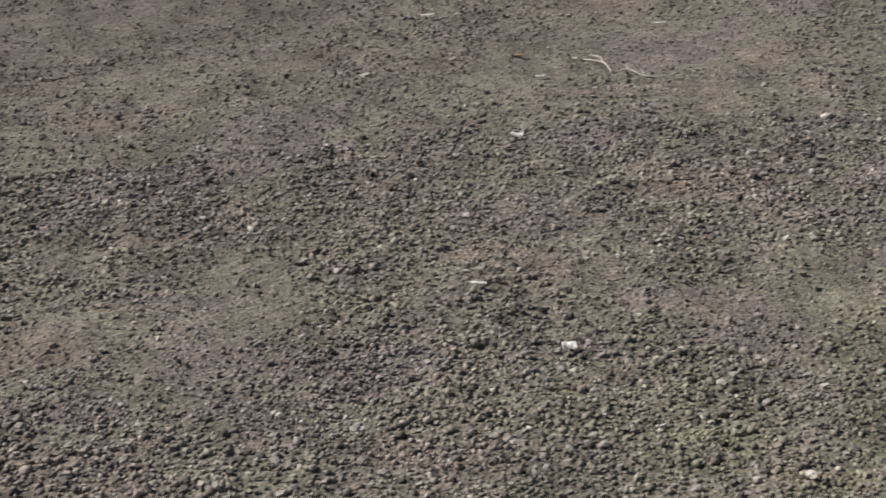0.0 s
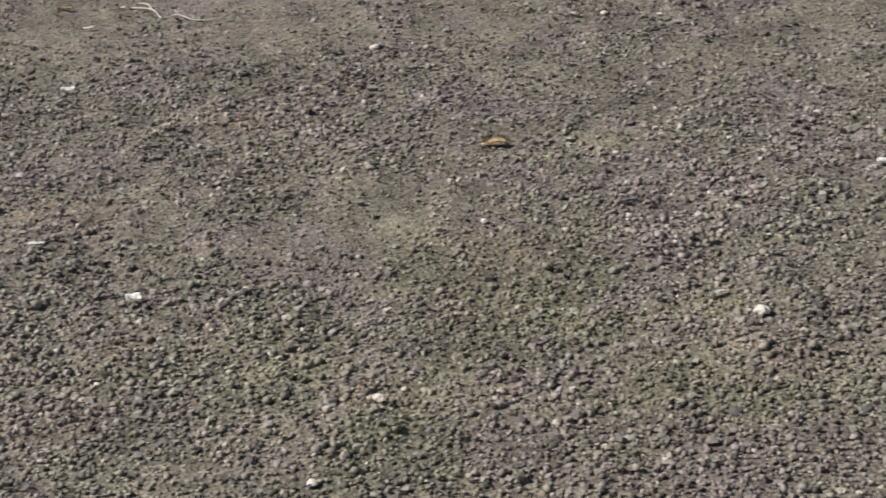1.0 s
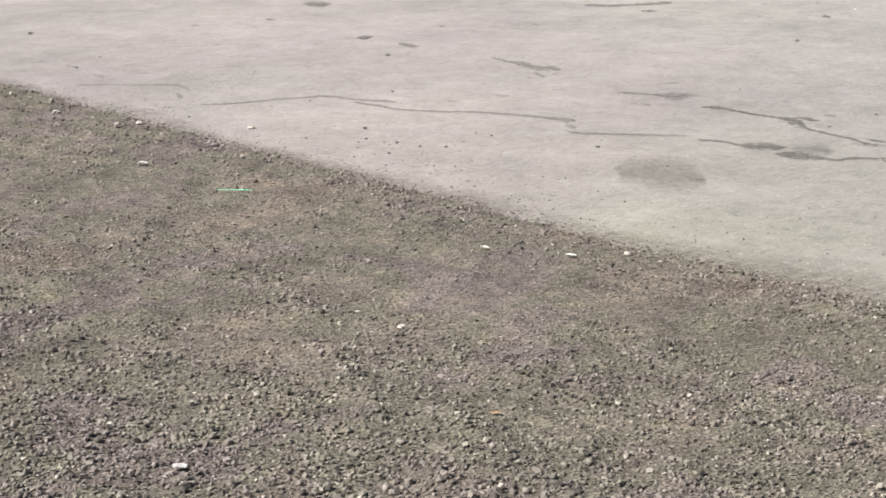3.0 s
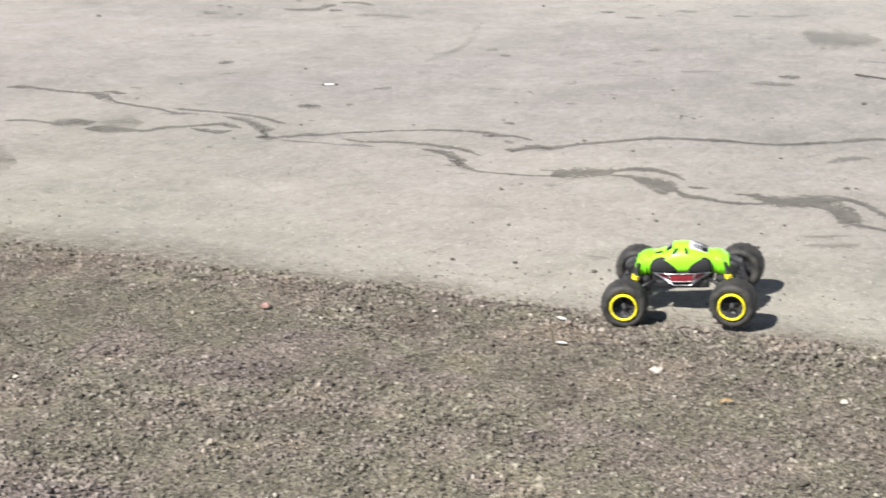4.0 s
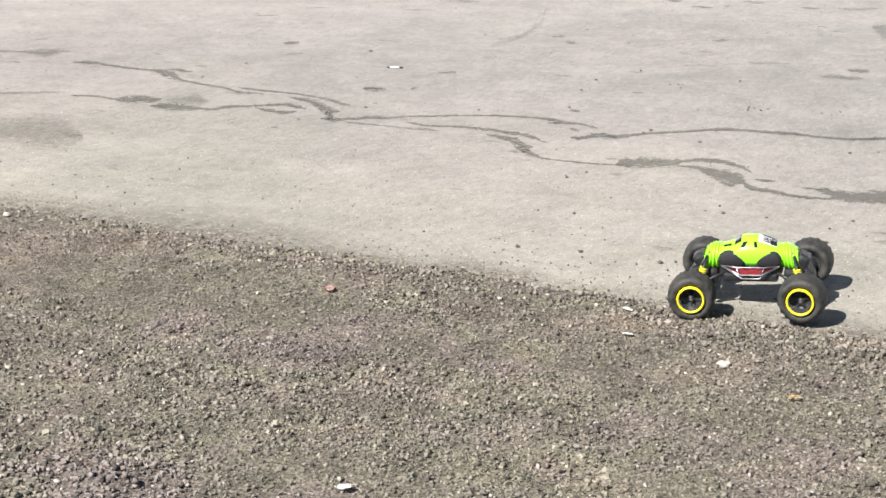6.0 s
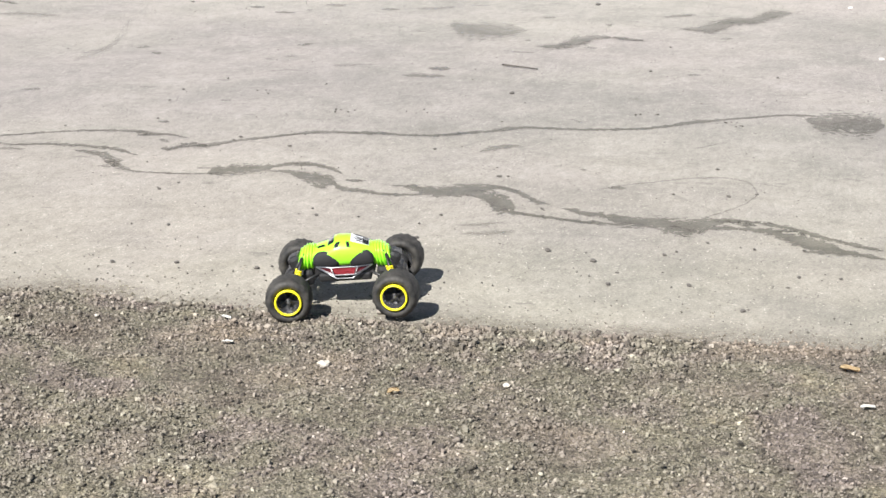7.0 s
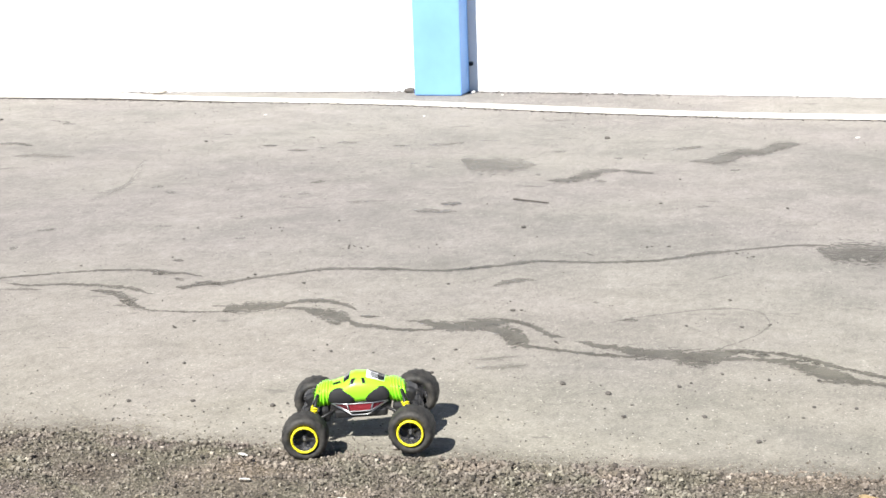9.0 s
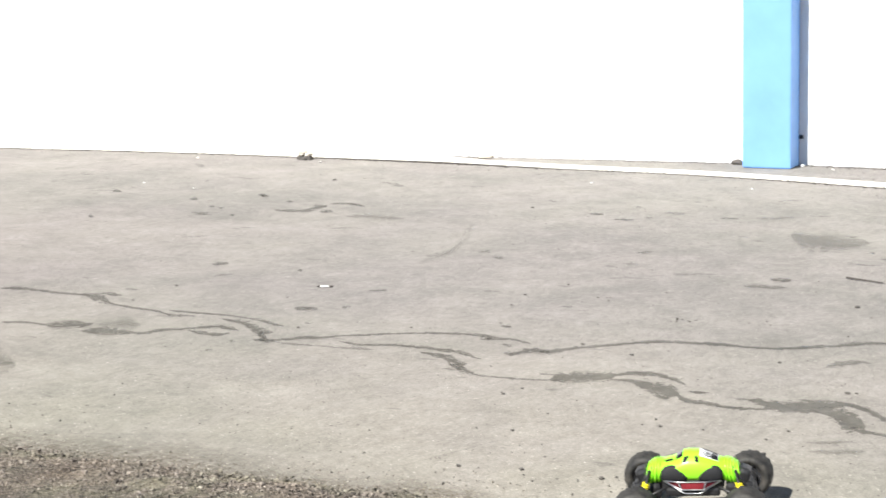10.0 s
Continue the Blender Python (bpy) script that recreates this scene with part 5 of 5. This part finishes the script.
for x, y, s in ((-6.22, 10.69, 0.019), (-4.39, 9.89, 0.017), (-3.26, 7.71, 0.01), (-3.97, 8.66, 0.009), (-3.32, 7.19, 0.01), (-3.21, 6.83, 0.009), (-2.76, 7.67, 0.01), (-1.38, 8.89, 0.011), (-0.78, 8.2, 0.013), (-3.36, 7.43, 0.01), (-5.05, 7.09, 0.011), (-2.73, 6.57, 0.013), (-2.74, 6.52, 0.009), (-2.48, 6.46, 0.013), (-1.91, 6.53, 0.011), (-1.56, 6.16, 0.016), (-1.53, 6.17, 0.01), (-2.7, 5.73, 0.012), (-2.47, 5.3, 0.011), (-3.53, 6.62, 0.009), (-3.99, 6.46, 0.012), (-2.67, 5.83, 0.01), (-1.31, 5.76, 0.011), (-1.62, 5.61, 0.011), (-1.66, 5.49, 0.009),
                (-0.82, 5.31, 0.013), (-0.71, 5.47, 0.01), (-0.56, 5.43, 0.01), (-0.41, 5.45, 0.012), (-1.11, 5.64, 0.011), (-0.81, 6.43, 0.012), (-11.48, 6.14, 0.033), (-9.75, 5.51, 0.017), (-10.03, 5.84, 0.011), (-7.22, 5.02, 0.016), (-6.78, 5.02, 0.011), (-6.54, 5.19, 0.013), (-6.19, 5.04, 0.012), (-6.2, 5.23, 0.01), (-6.13, 5.61, 0.01), (-7.73, 4.99, 0.011), (-7.47, 6.12, 0.012), (-8.53, 6.96, 0.021), (-7.61, 5.67, 0.012), (-1.75, 5.27, 0.009), (-0.52, 4.82, 0.015), (-0.28, 5.18, 0.011), (-0.4, 5.17, 0.011), (-0.63, 6.1, 0.01), (-0.91, 6.04, 0.01)):
    tagged(chip("dark_pebble", x, y, s, y * 57, M_DARKSTONE, "dark pebble lying on pale asphalt", "pebble", 0.6, 1.3), group="dark pebbles on the asphalt")
# crumbs in small groups
for cx, cy, n, spread in ((-2.49, 7.14, 9, 0.09), (-2.98, 7.45, 5, 0.08), (-2.15, 7.17, 4, 0.12), (-0.86, 7.2, 8, 0.1), (-1.22, 7.3, 5, 0.08), (-1.62, 6.27, 2, 0.05)):
    for k in range(n):
        x, y = cx + rng.uniform(-1, 1) * spread * 0.65, cy + rng.uniform(-1, 1) * spread * 0.5
        tagged(chip("dirt_crumb", x, y, rng.uniform(0.005, 0.011), 40 * k, M_DARKSTONE, "small dark dirt crumb on asphalt", "crumb", 0.6), group="crumbs on the asphalt")
chip("brown_stone", -1.493, 4.576, 0.03, 15, M_LOOSE, "square brown stone at the gravel edge", "stone", 0.8)


def twig():
    base = tagged(new("forked_twig"), "bleached forked twig lying on gravel", "twig")
    base.matrix_basis = pose(-5.90, 0.865, on_ground(-5.90, 0.865) + 0.001, 0, 0, 0)
    for name, pts, r in (("stem", [(-0.103, -0.091, 0.006), (-0.059, -0.052, 0.008), (0, 0, 0.009), (0.112, 0.014, 0.004), (0.105, 0.064, 0.006), (0.187, 0.102, 0.003), (0.224, 0.163, 0.003), (0.194, 0.214, 0.004)], 0.005),
                         ("branch", [(0, 0, 0.009), (-0.077, -0.003, 0.01), (-0.123, -0.027, 0.006)], 0.0045), ("branch", [(0.105, 0.064, 0.006), (0.07, 0.068, 0.008), (0.043, 0.07, 0.009)], 0.003)):
        bm = bmesh.new()
        p = smooth_path(pts, 0.015)
        tube(bm, p, [r * 0.62 * (1 - 0.55 * i / len(p)) for i in range(len(p))], 6)
        part(name, bm, M_TWIG, base, "", True)


def stick():
    bm = bmesh.new()
    p = smooth_path([(-0.1, 0.02, 0.008), (-0.03, 0.0, 0.009), (0.04, -0.006, 0.007), (0.1, -0.022, 0.007)], 0.02)
    tube(bm, p, [0.0045 - 0.002 * i / len(p) for i in range(len(p))], 7)
    ob = part("stick", bm, M_STICK, None, "", True)
    ob.matrix_basis = pose(-1.984, 8.209, 0, 0, 0, -10)
    tagged(ob, "thin dark stick lying on asphalt", "stick")


def butt():
    base = tagged(new("cigarette_butt"), "white cigarette butt with dark ends on asphalt", "litter")
    base.matrix_basis = pose(-4.332, 7.281, 0.005, 0, 0, 18)
    for name, x0, x1, m in (("paper_tube", -0.022, 0.022, M_PAPER), ("filter", 0.022, 0.038, M_STICK), ("burnt_end", -0.036, -0.022, M_STICK)):
        bm = bmesh.new()
        tube(bm, [(x0, 0, 0), ((x0 + x1) / 2, 0, 0.0006), (x1, 0, 0)], 0.0042, 10)
        part(name, bm, m, base, "", True)


twig()
stick()
butt()
for x, y, s, m in ((-7.06, 11.66, 0.07, M_DARKSTONE), (-6.99, 11.66, 0.06, M_DARKSTONE), (-7.02, 11.63, 0.045, M_DARKSTONE)):
    chip("rubble_stone", x, y, s, x * 31, m, "small broken rubble stone against the white edging", "stone", 0.8)
for x, y, z, s in ((-7.055, 11.655, 0.048, 0.058), (-6.985, 11.65, 0.046, 0.05), (-7.02, 11.66, 0.062, 0.036)):
    chip("mortar_lump", x, y, s, x * 17, M_PALE, "pale mortar lump lying on broken rubble", "rubble", 0.8).location.z = z
chip("mortar_lump", -3.815, 12.17, 0.06, 0, M_LOOSE, "grey mortar lump at the pillar foot", "rubble", 0.8, 1.3)
for x, y, s in ((-3.11, 12.05, 0.02), (-4.45, 11.0, 0.02), (-3.36, 11.0, 0.018), (-0.35, 8.75, 0.02), (-0.6, 10.3, 0.02), (-7.91, 11.53, 0.018), (-7.46, 10.20, 0.014), (-6.96, 10.07, 0.011), (-6.84, 11.56, 0.015)):
    chip("white_crumb", x, y, s, x * 23, M_PAPER, "small white crumb on asphalt", "litter", 0.5, 1.3)
chip("rubble_stone", -3.35, 12.15, 0.03, 20, M_PAPER, "small white crumb at the pillar foot", "stone", 0.8)
chip("rubble_stone", -5.72, 12.07, 0.11, 20, M_PALE, "flat lump of dirt at the wall foot", "stone", 0.35)

# ---- stones of the gravel that can be told apart, in the nearest stretch ----
STONES = []
for k in range(8):
    bm = bmesh.new()
    bmesh.ops.create_icosphere(bm, subdivisions=1, radius=1.0)
    for v in bm.verts:
        v.co *= 1 + 0.55 * noise.noise(v.co * 1.7 + Vector((k * 9.1, 3, 1)))
        v.co.z *= 0.7
    me = bpy.data.meshes.new("stone")
    bm.to_mesh(me)
    bm.free()
    me.materials.append(M_LOOSE)
    STONES.append(me)
for k in range(300):
    r, a = math.sqrt(rng.uniform(2.7 ** 2, 3.6 ** 2)), radians(rng.uniform(50, 95))
    x, y = -r * math.sin(a), r * math.cos(a)
    s = float(rng.uniform(0.011, 0.024)) / 2
    ob = new("stone", STONES[k % 8])
    ob.parent = gravel_bed
    ob.matrix_basis = pose(x, y, float(gravel_height(x, y)) + s * 0.35, *[float(v) for v in rng.uniform(-25, 25, 2)], float(rng.uniform(0, 360))) @ Matrix.Diagonal((s * 1.15, s, s, 1))
